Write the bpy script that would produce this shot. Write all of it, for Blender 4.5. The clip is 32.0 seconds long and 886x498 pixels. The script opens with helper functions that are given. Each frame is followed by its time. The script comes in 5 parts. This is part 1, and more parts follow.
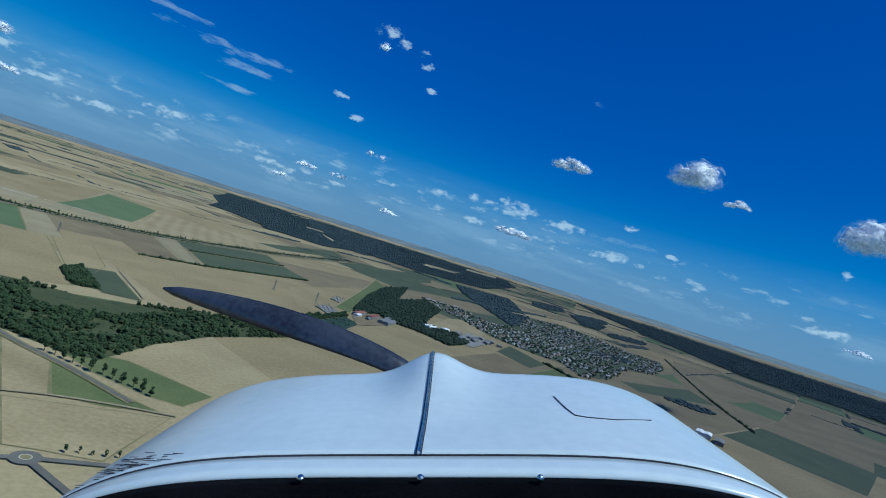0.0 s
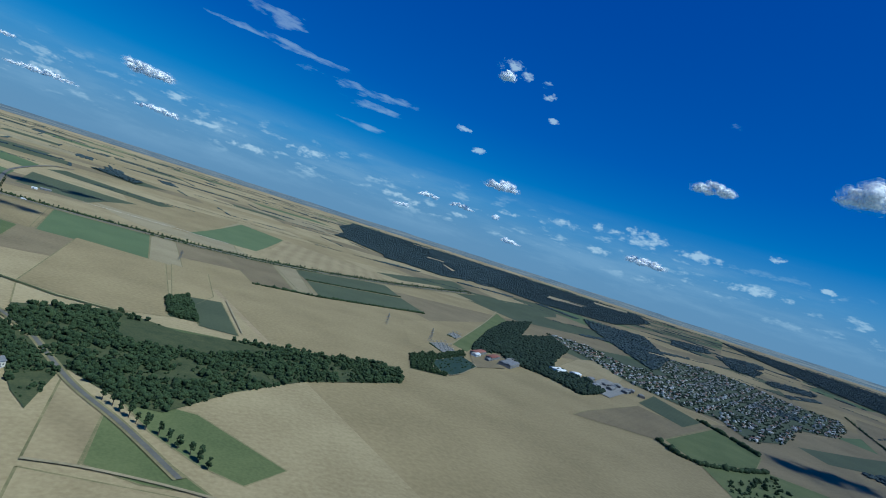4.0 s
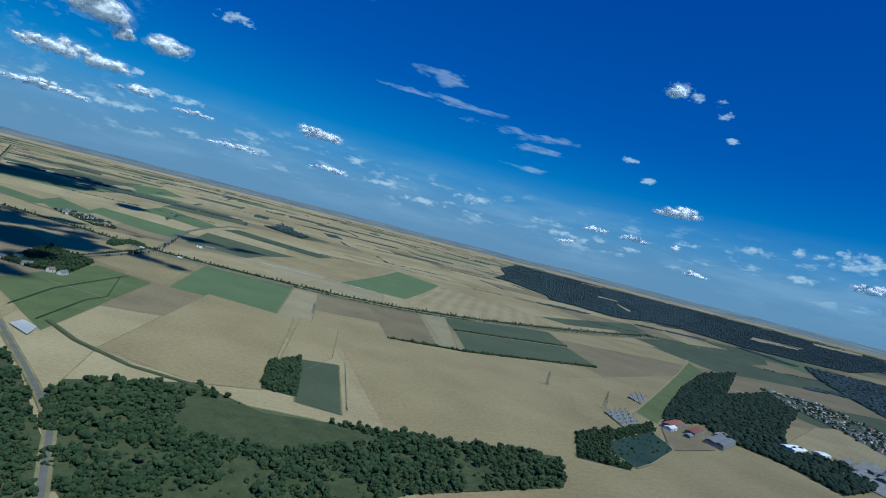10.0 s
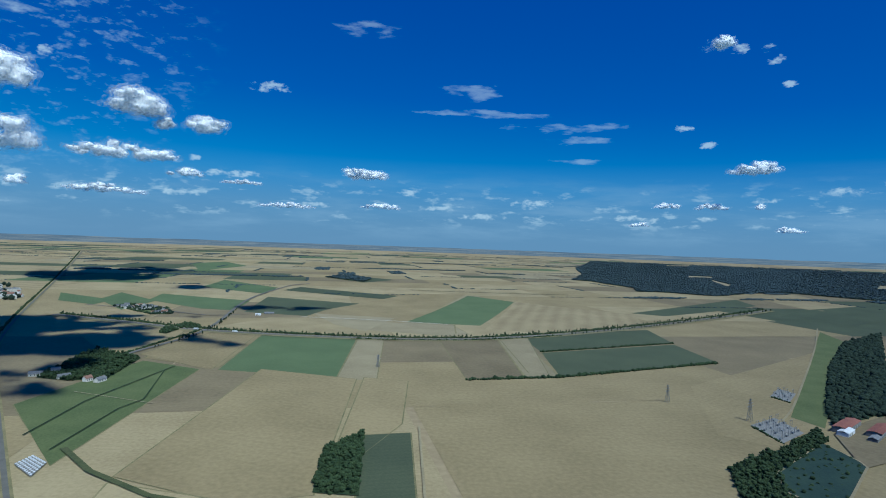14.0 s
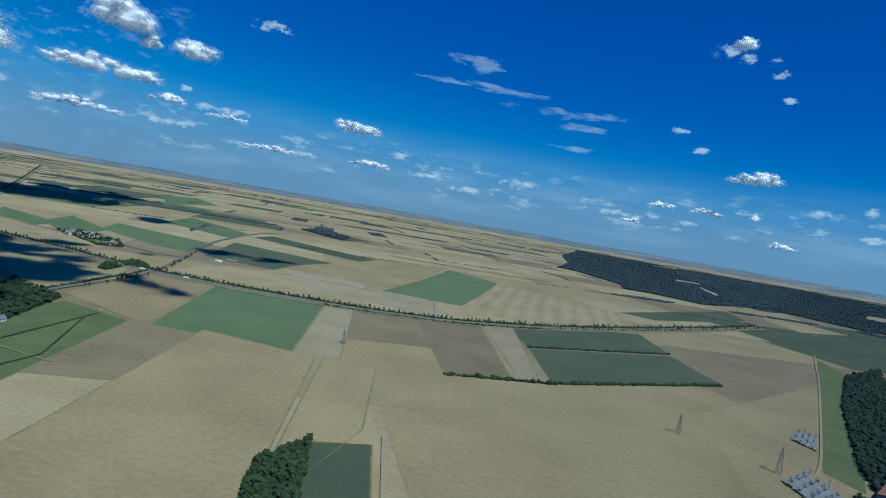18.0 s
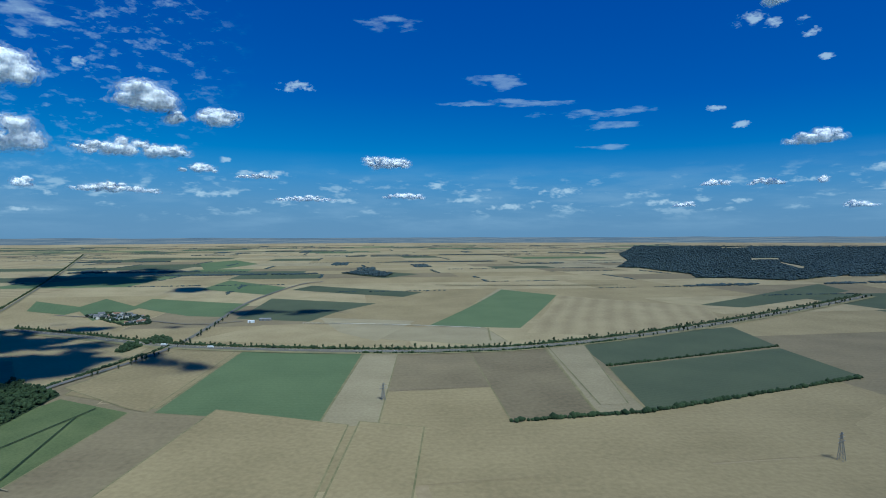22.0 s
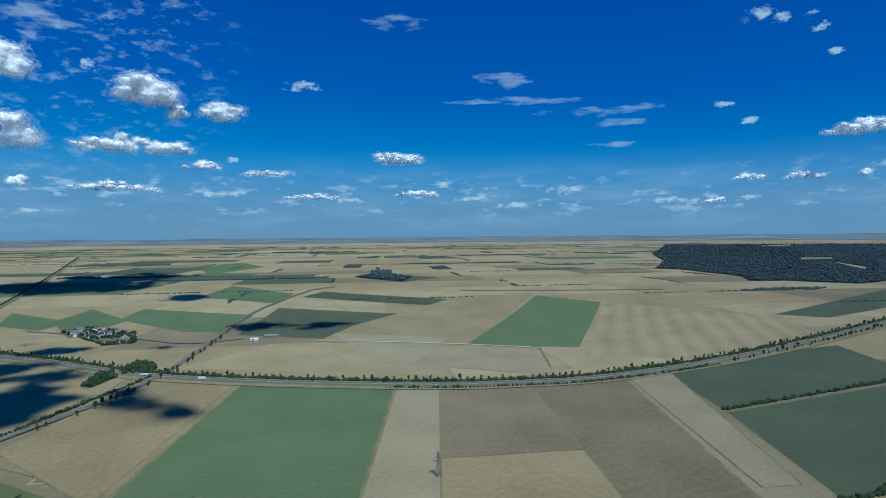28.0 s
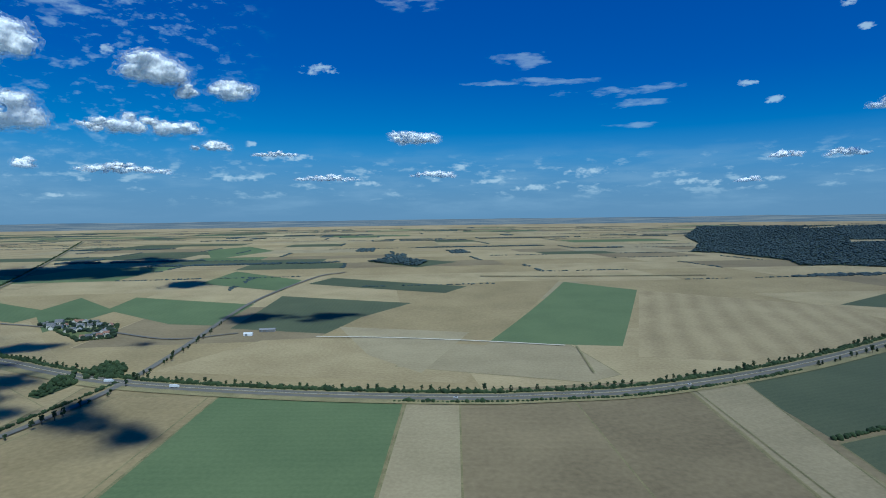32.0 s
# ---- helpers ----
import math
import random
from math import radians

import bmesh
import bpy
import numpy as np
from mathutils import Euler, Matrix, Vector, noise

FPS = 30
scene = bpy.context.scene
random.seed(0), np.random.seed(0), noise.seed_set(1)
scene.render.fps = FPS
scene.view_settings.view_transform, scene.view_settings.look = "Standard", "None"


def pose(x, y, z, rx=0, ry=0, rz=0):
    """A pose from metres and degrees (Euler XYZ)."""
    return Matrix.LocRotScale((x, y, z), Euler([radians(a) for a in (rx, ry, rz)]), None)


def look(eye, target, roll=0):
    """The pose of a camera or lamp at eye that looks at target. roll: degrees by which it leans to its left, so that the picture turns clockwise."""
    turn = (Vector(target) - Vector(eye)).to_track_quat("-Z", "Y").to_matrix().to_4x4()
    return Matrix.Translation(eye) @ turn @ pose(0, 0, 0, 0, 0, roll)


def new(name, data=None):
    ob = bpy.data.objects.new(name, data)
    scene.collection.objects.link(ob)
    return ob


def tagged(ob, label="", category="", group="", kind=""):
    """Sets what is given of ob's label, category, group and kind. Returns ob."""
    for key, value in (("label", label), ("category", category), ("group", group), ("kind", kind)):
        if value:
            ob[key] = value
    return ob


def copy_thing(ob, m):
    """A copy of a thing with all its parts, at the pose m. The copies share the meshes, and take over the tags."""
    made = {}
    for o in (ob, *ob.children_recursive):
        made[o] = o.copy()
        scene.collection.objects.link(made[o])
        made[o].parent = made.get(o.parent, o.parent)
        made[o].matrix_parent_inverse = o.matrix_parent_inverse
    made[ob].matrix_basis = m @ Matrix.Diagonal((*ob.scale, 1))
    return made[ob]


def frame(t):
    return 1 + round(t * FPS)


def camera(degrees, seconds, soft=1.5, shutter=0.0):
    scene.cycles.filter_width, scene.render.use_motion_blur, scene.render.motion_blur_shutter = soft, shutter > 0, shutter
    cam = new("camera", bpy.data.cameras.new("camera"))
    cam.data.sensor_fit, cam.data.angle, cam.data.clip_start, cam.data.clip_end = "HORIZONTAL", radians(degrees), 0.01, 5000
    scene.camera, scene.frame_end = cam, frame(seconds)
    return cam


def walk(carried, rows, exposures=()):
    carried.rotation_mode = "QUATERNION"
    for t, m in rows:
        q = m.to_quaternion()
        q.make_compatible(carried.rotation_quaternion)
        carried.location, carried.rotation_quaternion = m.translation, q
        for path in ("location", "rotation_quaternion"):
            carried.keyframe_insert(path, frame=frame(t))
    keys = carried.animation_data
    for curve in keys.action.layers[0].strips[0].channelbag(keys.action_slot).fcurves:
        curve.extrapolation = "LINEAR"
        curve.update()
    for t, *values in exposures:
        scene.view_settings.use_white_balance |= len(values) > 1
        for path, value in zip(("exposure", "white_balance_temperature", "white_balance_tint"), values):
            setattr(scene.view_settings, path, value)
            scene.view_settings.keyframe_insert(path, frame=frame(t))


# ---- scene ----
cam = camera(76.2, 32.0, soft=1.0)
PATH = [
    (0, (-282.89, -624.48, 198.03), (-218.58, -547.90, 198.60), 17.53),
    (0.5, (-272.52, -609.73, 198.39), (-212.10, -530.05, 199.70), 21.82),
    (1, (-262.23, -594.90, 198.33), (-203.01, -514.32, 198.79), 20.86),
    (1.5, (-252.56, -579.64, 197.87), (-196.38, -497.07, 203.08), 23.22),
    (2, (-242.40, -564.64, 198.55), (-186.17, -481.96, 200.26), 17.49),
    (2.5, (-231.81, -549.87, 199.01), (-179.16, -464.86, 200.06), 16.68),
    (3, (-221.90, -534.65, 198.51), (-171.02, -448.60, 196.17), 12.75),
    (3.5, (-211.84, -519.49, 196.58), (-163.61, -431.90, 195.12), 16.57),
    (5.5, (-181.81, -451.08, 195.61), (-140.47, -360.02, 196.29), 16.63),
    (6, (-174.01, -434.64, 196.79), (-135.01, -342.57, 195.32), 15.42),
    (6.5, (-166.50, -418.05, 197.03), (-131.58, -324.35, 196.15), 17.44),
    (7, (-159.01, -401.47, 197.24), (-126.40, -306.97, 194.68), 14.33),
    (7.5, (-151.39, -384.97, 197.12), (-121.91, -289.43, 195.06), 15.01),
    (8, (-142.80, -368.97, 197.53), (-116.29, -272.58, 194.91), 13.74),
    (8.5, (-133.28, -353.53, 197.44), (-109.07, -256.51, 197.01), 14.86),
    (9, (-122.36, -338.99, 197.47), (-99.46, -241.65, 196.99), 15.07),
    (9.5, (-111.09, -324.71, 196.80), (-90.58, -226.84, 195.96), 15.75),
    (10, (-99.93, -310.38, 196.66), (-82.56, -211.91, 194.74), 14.24),
    (10.5, (-90.05, -295.24, 197.17), (-75.47, -196.32, 195.35), 12.90),
    (11, (-81.64, -279.27, 198.29), (-69.45, -180.04, 196.20), 10.16),
    (11.5, (-74.84, -262.63, 199.87), (-63.79, -163.28, 196.94), 8.52),
    (12, (-69.32, -245.48, 201.41), (-62.44, -145.74, 199.18), 4.85),
    (13, (-65.59, -209.85, 203.79), (-61.98, -109.92, 202.42), 0.37),
    (15.5, (-76.37, -122.71, 200.50), (-69.29, -22.96, 201.36), 5.57),
    (16, (-76.08, -104.82, 202.30), (-70.03, -5.01, 202.81), 5.65),
    (16.5, (-76.39, -86.95, 203.38), (-70.16, 12.86, 202.96), 5.40),
    (17, (-76.88, -69.08, 203.50), (-69.31, 30.62, 201.92), 1.72),
    (17.5, (-77.59, -51.25, 201.80), (-68.73, 48.34, 199.97), 4.30),
    (18, (-77.28, -33.43, 200.33), (-68.10, 65.99, 194.78), 9.89),
    (18.5, (-75.74, -15.70, 200.18), (-69.66, 83.98, 194.93), 7.51),
    (19, (-73.12, 1.90, 199.89), (-69.85, 101.71, 194.59), 1.87),
    (19.5, (-70.15, 19.43, 198.16), (-68.72, 119.29, 193.17), 1.17),
    (20, (-66.73, 36.85, 195.93), (-66.83, 136.81, 193.03), 1.12),
    (20.5, (-63.17, 54.23, 193.80), (-63.13, 154.21, 192.07), 1.54),
    (21, (-59.36, 71.55, 192.04), (-59.05, 171.51, 189.05), 1.59),
    (21.5, (-55.30, 88.80, 190.20), (-54.85, 188.76, 187.44), 1.60),
    (22, (-51.64, 106.12, 188.59), (-51.51, 206.10, 186.67), -0.16),
    (22.5, (-49.56, 123.68, 186.90), (-50.11, 223.67, 185.71), -0.41),
    (23, (-50.64, 141.35, 185.85), (-51.40, 241.34, 184.48), -0.00),
    (23.5, (-54.79, 158.68, 185.54), (-54.53, 258.68, 185.18), 0.61),
    (24, (-59.79, 175.84, 186.28), (-58.04, 275.83, 185.75), 0.84),
    (24.5, (-63.98, 193.26, 187.49), (-60.84, 293.21, 186.51), 2.05),
    (25, (-67.90, 210.79, 189.12), (-65.33, 310.75, 187.47), 2.86),
    (25.5, (-72.02, 228.34, 189.97), (-71.48, 328.33, 189.22), 3.04),
    (27.5, (-108.45, 291.95, 193.99), (-109.80, 391.89, 190.65), -1.02),
    (28, (-110.64, 309.81, 193.30), (-111.77, 409.78, 191.14), -0.50),
    (28.5, (-112.29, 327.74, 192.44), (-114.58, 427.70, 191.04), 2.83),
    (29, (-113.81, 345.64, 191.82), (-116.46, 445.59, 189.93), 3.41),
    (29.5, (-115.26, 363.53, 191.24), (-117.62, 463.47, 188.86), 2.13),
    (30, (-116.36, 381.41, 190.96), (-117.66, 481.34, 187.32), 0.62),
    (30.5, (-117.50, 399.28, 190.41), (-118.56, 499.20, 186.60), -0.37),
    (31, (-117.52, 417.18, 189.64), (-119.43, 517.10, 186.04), -0.32),
    (31.5, (-116.65, 435.07, 189.01), (-119.68, 534.90, 184.20), -0.81),
    (32, (-115.73, 453.01, 188.29), (-119.94, 552.79, 183.17), -0.70),
]
walk(cam, [(t, look(eye, target, roll)) for t, eye, target, roll in PATH], exposures=[(0, 0.0, 5350, -7), (32, 0.0, 5350, -7)])

# ---- light ----
SUN_AZ, SUN_EL = radians(152), radians(56)   # azimuth from +y towards +x
world = bpy.data.worlds.new("sky")
scene.world = world
world.use_nodes = True
wn, wl = world.node_tree.nodes, world.node_tree.links
sky = wn.new("ShaderNodeTexSky")
sky.sky_type, sky.sun_disc = "NISHITA", False
sky.sun_elevation, sky.sun_rotation = SUN_EL, SUN_AZ
sky.altitude, sky.air_density, sky.dust_density, sky.ozone_density = 600, 1.0, 0.0, 5.0
glow = wn.new("ShaderNodeRGBToBW")
level = wn.new("ShaderNodeMapRange")
level.inputs["From Min"].default_value, level.inputs["From Max"].default_value = 0.0, 10.0
deep = wn.new("ShaderNodeValToRGB")
stops = deep.color_ramp.elements
stops[0].position, stops[0].color = 0.0, (0.0, 0.028, 0.19, 1)
stops[1].position, stops[1].color = 1.0, (0.17, 0.39, 0.60, 1)
for at, colour in ((0.14, (0.0, 0.052, 0.295, 1)), (0.28, (0.003, 0.100, 0.395, 1)), (0.5, (0.035, 0.235, 0.53, 1))):
    stops.new(at).color = colour
wl.new(sky.outputs[0], glow.inputs[0])
wl.new(glow.outputs[0], level.inputs["Value"])
wl.new(level.outputs[0], deep.inputs[0])


def sky_node(kind, **values):
    """A node of the sky; values by input name, or an operation."""
    node = wn.new(kind)
    for key, value in values.items():
        if key == "operation":
            node.operation = value
        else:
            node.inputs[int(key[1:])].default_value = value
    return node


def ramped(source, at_low, at_high, low, high):
    """A smooth step of a sky value."""
    node = sky_node("ShaderNodeMapRange")
    node.interpolation_type = "SMOOTHSTEP"
    for key, value in (("From Min", at_low), ("From Max", at_high), ("To Min", low), ("To Max", high)):
        node.inputs[key].default_value = value
    wl.new(source, node.inputs["Value"])
    return node.outputs[0]


def combined(kind, a, b):
    node = sky_node("ShaderNodeMath", operation=kind)
    wl.new(a, node.inputs[0])
    if isinstance(b, float):
        node.inputs[1].default_value = b
    else:
        wl.new(b, node.inputs[1])
    return node.outputs[0]


def overlaid(under, colour, amount):
    node = wn.new("ShaderNodeMix")
    node.data_type = "RGBA"
    node.inputs["B"].default_value = (*colour, 1)
    for node_in in node.inputs:
        if node_in.name == "A" and node_in.type == "RGBA":
            wl.new(under, node_in)
        if node_in.name == "B" and node_in.type == "RGBA":
            node_in.default_value = (*colour, 1)
    wl.new(amount, node.inputs[0])
    return [o for o in node.outputs if o.type == "RGBA"][0]


way, split = wn.new("ShaderNodeTexCoord"), wn.new("ShaderNodeSeparateXYZ")
wl.new(way.outputs["Generated"], split.inputs[0])
rise = split.outputs["Z"]


def sky_noise(wide, tall, detail=6.0, rough=0.6):
    scale, grain = wn.new("ShaderNodeMapping"), wn.new("ShaderNodeTexNoise")
    scale.inputs["Scale"].default_value = (wide, wide, tall)
    wl.new(way.outputs["Generated"], scale.inputs["Vector"])
    wl.new(scale.outputs[0], grain.inputs["Vector"])
    grain.inputs["Scale"].default_value, grain.inputs["Detail"].default_value, grain.inputs["Roughness"].default_value = 1.0, detail, rough
    return grain.outputs[0]


# summer haze over the horizon, a belt of small far clouds in it, and a field of thin flecks high up
hazy = overlaid(deep.outputs[0], (0.165, 0.266, 0.405), ramped(rise, 0.0, 0.17, 0.92, 0.0))
belt_span = combined("MULTIPLY", ramped(rise, 0.022, 0.055, 0.0, 1.0), ramped(rise, 0.075, 0.125, 1.0, 0.0))
belt_mass = combined("MULTIPLY", ramped(sky_noise(20.0, 62.0), 0.55, 0.68, 0.0, 0.55), belt_span)
belted = overlaid(hazy, (0.50, 0.60, 0.70), belt_mass)
veil_span = combined("MULTIPLY", ramped(rise, 0.0, 0.03, 0.0, 1.0), ramped(rise, 0.05, 0.15, 1.0, 0.0))
veiled = overlaid(belted, (0.28, 0.40, 0.55), combined("MULTIPLY", ramped(sky_noise(5.0, 30.0), 0.42, 0.7, 0.0, 0.45), veil_span))
side = sky_node("ShaderNodeVectorMath", operation="DOT_PRODUCT", _1=(-0.535, 0.790, 0.298))
wl.new(way.outputs["Generated"], side.inputs[0])
fleck_span = ramped(side.outputs["Value"], 0.962, 0.994, 0.0, 1.0)
fleck_mass = combined("MULTIPLY", ramped(sky_noise(36.0, 80.0, 5.0, 0.62), 0.50, 0.76, 0.0, 0.36), fleck_span)
flecked = overlaid(veiled, (0.52, 0.62, 0.74), fleck_mass)
fray, drawn_out = sky_noise(60.0, 110.0, 5.0, 0.6), sky_noise(22.0, 80.0, 5.0, 0.55)


def soft_cloud(mass, azimuth, height, wide, tall, thick):
    """Adds a small far cloud to the sky's cloud mass: where it stands and how large it is, in degrees."""
    a, e = radians(azimuth), radians(height)
    across = Vector((math.cos(a), -math.sin(a), 0))
    up = Vector((-math.sin(a) * math.sin(e), -math.cos(a) * math.sin(e), math.cos(e)))
    total = fray if thick > 0.4 else drawn_out
    for axis, size in ((across, wide), (up, tall)):
        dot = sky_node("ShaderNodeVectorMath", operation="DOT_PRODUCT", _1=axis / radians(size * 0.62))
        wl.new(way.outputs["Generated"], dot.inputs[0])
        square = combined("MULTIPLY", dot.outputs["Value"], dot.outputs["Value"])
        add = sky_node("ShaderNodeMath", operation="MULTIPLY_ADD", _1=-0.20)
        wl.new(square, add.inputs[0]); wl.new(total, add.inputs[2])
        total = add.outputs[0]
    here = ramped(total, 0.32, 0.58, 0.0, thick)
    return combined("MAXIMUM", mass, here)


mass = combined("MULTIPLY", belt_mass, 0.0)
mass = soft_cloud(mass, -14.5, 14.5, 2.95, 1.07, 0.62)
mass = soft_cloud(mass, -32.0, 14.7, 1.98, 0.94, 0.62)
mass = soft_cloud(mass, -21.0, 7.4, 0.96, 0.48, 0.62)
mass = soft_cloud(mass, -22.0, 4.2, 3.45, 0.64, 0.62)
mass = soft_cloud(mass, -9.5, 3.7, 3.50, 0.51, 0.62)
mass = soft_cloud(mass, -0.7, 5.3, 2.05, 0.63, 0.62)
mass = soft_cloud(mass, 1.9, 3.8, 2.97, 0.51, 0.62)
mass = soft_cloud(mass, 7.0, 3.1, 3.51, 0.57, 0.62)
mass = soft_cloud(mass, 12.0, 4.5, 4.01, 0.89, 0.62)
mass = soft_cloud(mass, 21.2, 3.3, 2.44, 0.58, 0.62)
mass = soft_cloud(mass, 32.6, 5.0, 2.01, 0.48, 0.62)
mass = soft_cloud(mass, 28.2, 3.3, 1.81, 0.45, 0.62)
mass = soft_cloud(mass, 25.7, 11.6, 1.41, 0.60, 0.62)
mass = soft_cloud(mass, 28.1, 10.0, 2.08, 0.59, 0.62)
mass = soft_cloud(mass, 32.3, 17.9, 1.28, 0.64, 0.62)
mass = soft_cloud(mass, 34.1, 14.8, 1.27, 0.50, 0.62)
mass = soft_cloud(mass, 5.6, 15.4, 5.20, 1.53, 0.30)
mass = soft_cloud(mass, 4.5, 13.4, 8.58, 0.55, 0.30)
mass = soft_cloud(mass, 14.7, 12.0, 9.44, 0.86, 0.30)
mass = soft_cloud(mass, 16.0, 10.7, 5.39, 0.65, 0.30)
mass = soft_cloud(mass, 15.8, 8.7, 4.07, 0.54, 0.30)
mass = soft_cloud(mass, -36.2, 18.0, 5.72, 2.02, 0.30)
mass = soft_cloud(mass, 9.5, 13.1, 6.57, 0.49, 0.30)
mass = soft_cloud(mass, 23.5, 3.2, 2.40, 0.57, 0.62)
mass = soft_cloud(mass, -17.7, 6.2, 5.16, 0.65, 0.62)
mass = soft_cloud(mass, -9.5, 4.9, 1.69, 0.45, 0.62)
mass = soft_cloud(mass, -34.8, 3.9, 1.89, 0.47, 0.62)
mass = soft_cloud(mass, -36.9, 2.5, 1.38, 0.37, 0.62)
mass = soft_cloud(mass, 30.2, 18.1, 1.26, 0.78, 0.62)
mass = soft_cloud(mass, 33.1, 16.8, 1.14, 0.71, 0.62)
mass = soft_cloud(mass, -5.0, 20.6, 4.99, 1.26, 0.30)
mass = soft_cloud(mass, 28.4, 18.6, 2.25, 1.08, 0.62)
mass = soft_cloud(mass, 46.0, 6.6, 4.16, 1.09, 0.62)
mass = soft_cloud(mass, 51.1, 6.1, 3.51, 0.85, 0.62)
mass = soft_cloud(mass, 41.4, 6.3, 1.00, 0.73, 0.62)
mass = soft_cloud(mass, 57.1, 7.6, 1.11, 0.51, 0.62)
mass = soft_cloud(mass, 55.9, 4.4, 4.74, 0.72, 0.62)
mass = soft_cloud(mass, 50.7, 18.0, 1.42, 0.66, 0.30)
mass = soft_cloud(mass, 61.4, 6.0, 1.27, 0.39, 0.62)
mass = soft_cloud(mass, 38.1, 5.6, 3.38, 0.68, 0.62)
mass = soft_cloud(mass, 42.4, 4.0, 2.23, 0.56, 0.62)
mass = soft_cloud(mass, 75.0, 3.2, 2.91, 0.75, 0.62)
mass = soft_cloud(mass, 74.9, 8.2, 0.70, 0.93, 0.62)
mass = soft_cloud(mass, 45.2, 6.1, 4.32, 1.02, 0.62)
clouded = overlaid(flecked, (0.60, 0.68, 0.76), mass)
wl.new(clouded, wn["Background"].inputs[0])
wn["Background"].inputs[1].default_value = 1.0
sun = new("sun", bpy.data.lights.new("sun", "SUN"))
sun.data.energy, sun.data.angle, sun.data.color = 3.6, radians(0.53), (1.0, 0.95, 0.87)
sun_way = Vector((math.sin(SUN_AZ) * math.cos(SUN_EL), math.cos(SUN_AZ) * math.cos(SUN_EL), math.sin(SUN_EL)))
sun.matrix_world = look(sun_way * 3000, (0, 0, 0))


# ---- materials ----
def surface(name, dark, light, scale=0.02, fine=0.5, rough=0.9, bump=0.4, rand=0.15, lines=0.0, period=20.0, metal=0.0, island=False, coords="Object", weight=0.55):
    """Two-scale noise between a dark and a light tone, with relief, a little chance per object or island, and drill lines."""
    m = bpy.data.materials.new(name)
    m.use_nodes = True
    n, l = m.node_tree.nodes, m.node_tree.links
    b = n["Principled BSDF"]
    b.inputs["Roughness"].default_value, b.inputs["Metallic"].default_value = rough, metal
    b.inputs["Specular IOR Level"].default_value = 0.25
    if rough > 0.8:
        b.inputs["Diffuse Roughness"].default_value = 1.0
    tc = n.new("ShaderNodeTexCoord")
    big, small = n.new("ShaderNodeTexNoise"), n.new("ShaderNodeTexNoise")
    big.inputs["Scale"].default_value, big.inputs["Detail"].default_value = scale, 5
    small.inputs["Scale"].default_value, small.inputs["Detail"].default_value = fine, 4
    for t in (big, small):
        l.new(tc.outputs[coords], t.inputs["Vector"])
    mix = n.new("ShaderNodeMath"); mix.operation = "MULTIPLY_ADD"
    l.new(small.outputs[0], mix.inputs[0]); mix.inputs[1].default_value = 1 - weight
    half = n.new("ShaderNodeMath"); half.operation = "MULTIPLY"; half.inputs[1].default_value = weight
    l.new(big.outputs[0], half.inputs[0]); l.new(half.outputs[0], mix.inputs[2])
    last = mix
    if lines:
        w = n.new("ShaderNodeTexWave"); w.wave_type, w.bands_direction = "BANDS", "Y"
        w.inputs["Scale"].default_value = 0.31 / period * 1.0
        w.inputs["Distortion"].default_value, w.inputs["Detail"].default_value, w.inputs["Detail Scale"].default_value = 2.5, 3, 0.6
        l.new(tc.outputs[coords], w.inputs["Vector"])
        ml = n.new("ShaderNodeMath"); ml.operation = "MULTIPLY_ADD"; ml.inputs[1].default_value = lines
        l.new(w.outputs[1], ml.inputs[0]); l.new(last.outputs[0], ml.inputs[2])
        last = ml
    if rand:
        if island:
            g = n.new("ShaderNodeNewGeometry"); src = g.outputs["Random Per Island"]
        else:
            g = n.new("ShaderNodeObjectInfo"); src = g.outputs["Random"]
        mr = n.new("ShaderNodeMath"); mr.operation = "MULTIPLY_ADD"; mr.inputs[1].default_value = rand
        l.new(src, mr.inputs[0]); l.new(last.outputs[0], mr.inputs[2])
        last = mr
    ramp = n.new("ShaderNodeValToRGB")
    e = ramp.color_ramp.elements
    e[0].position, e[0].color = 0.36, (*dark, 1)
    e[1].position, e[1].color = 0.62 + rand * 0.7 + lines * 0.7, (*light, 1)
    l.new(last.outputs[0], ramp.inputs[0])
    l.new(ramp.outputs[0], b.inputs["Base Color"])
    if bump:
        bp = n.new("ShaderNodeBump"); bp.inputs["Strength"].default_value, bp.inputs["Distance"].default_value = bump, 0.5 / max(fine, 0.05) * 0.3
        l.new(small.outputs[0], bp.inputs["Height"]); l.new(bp.outputs[0], b.inputs["Normal"])
    return m


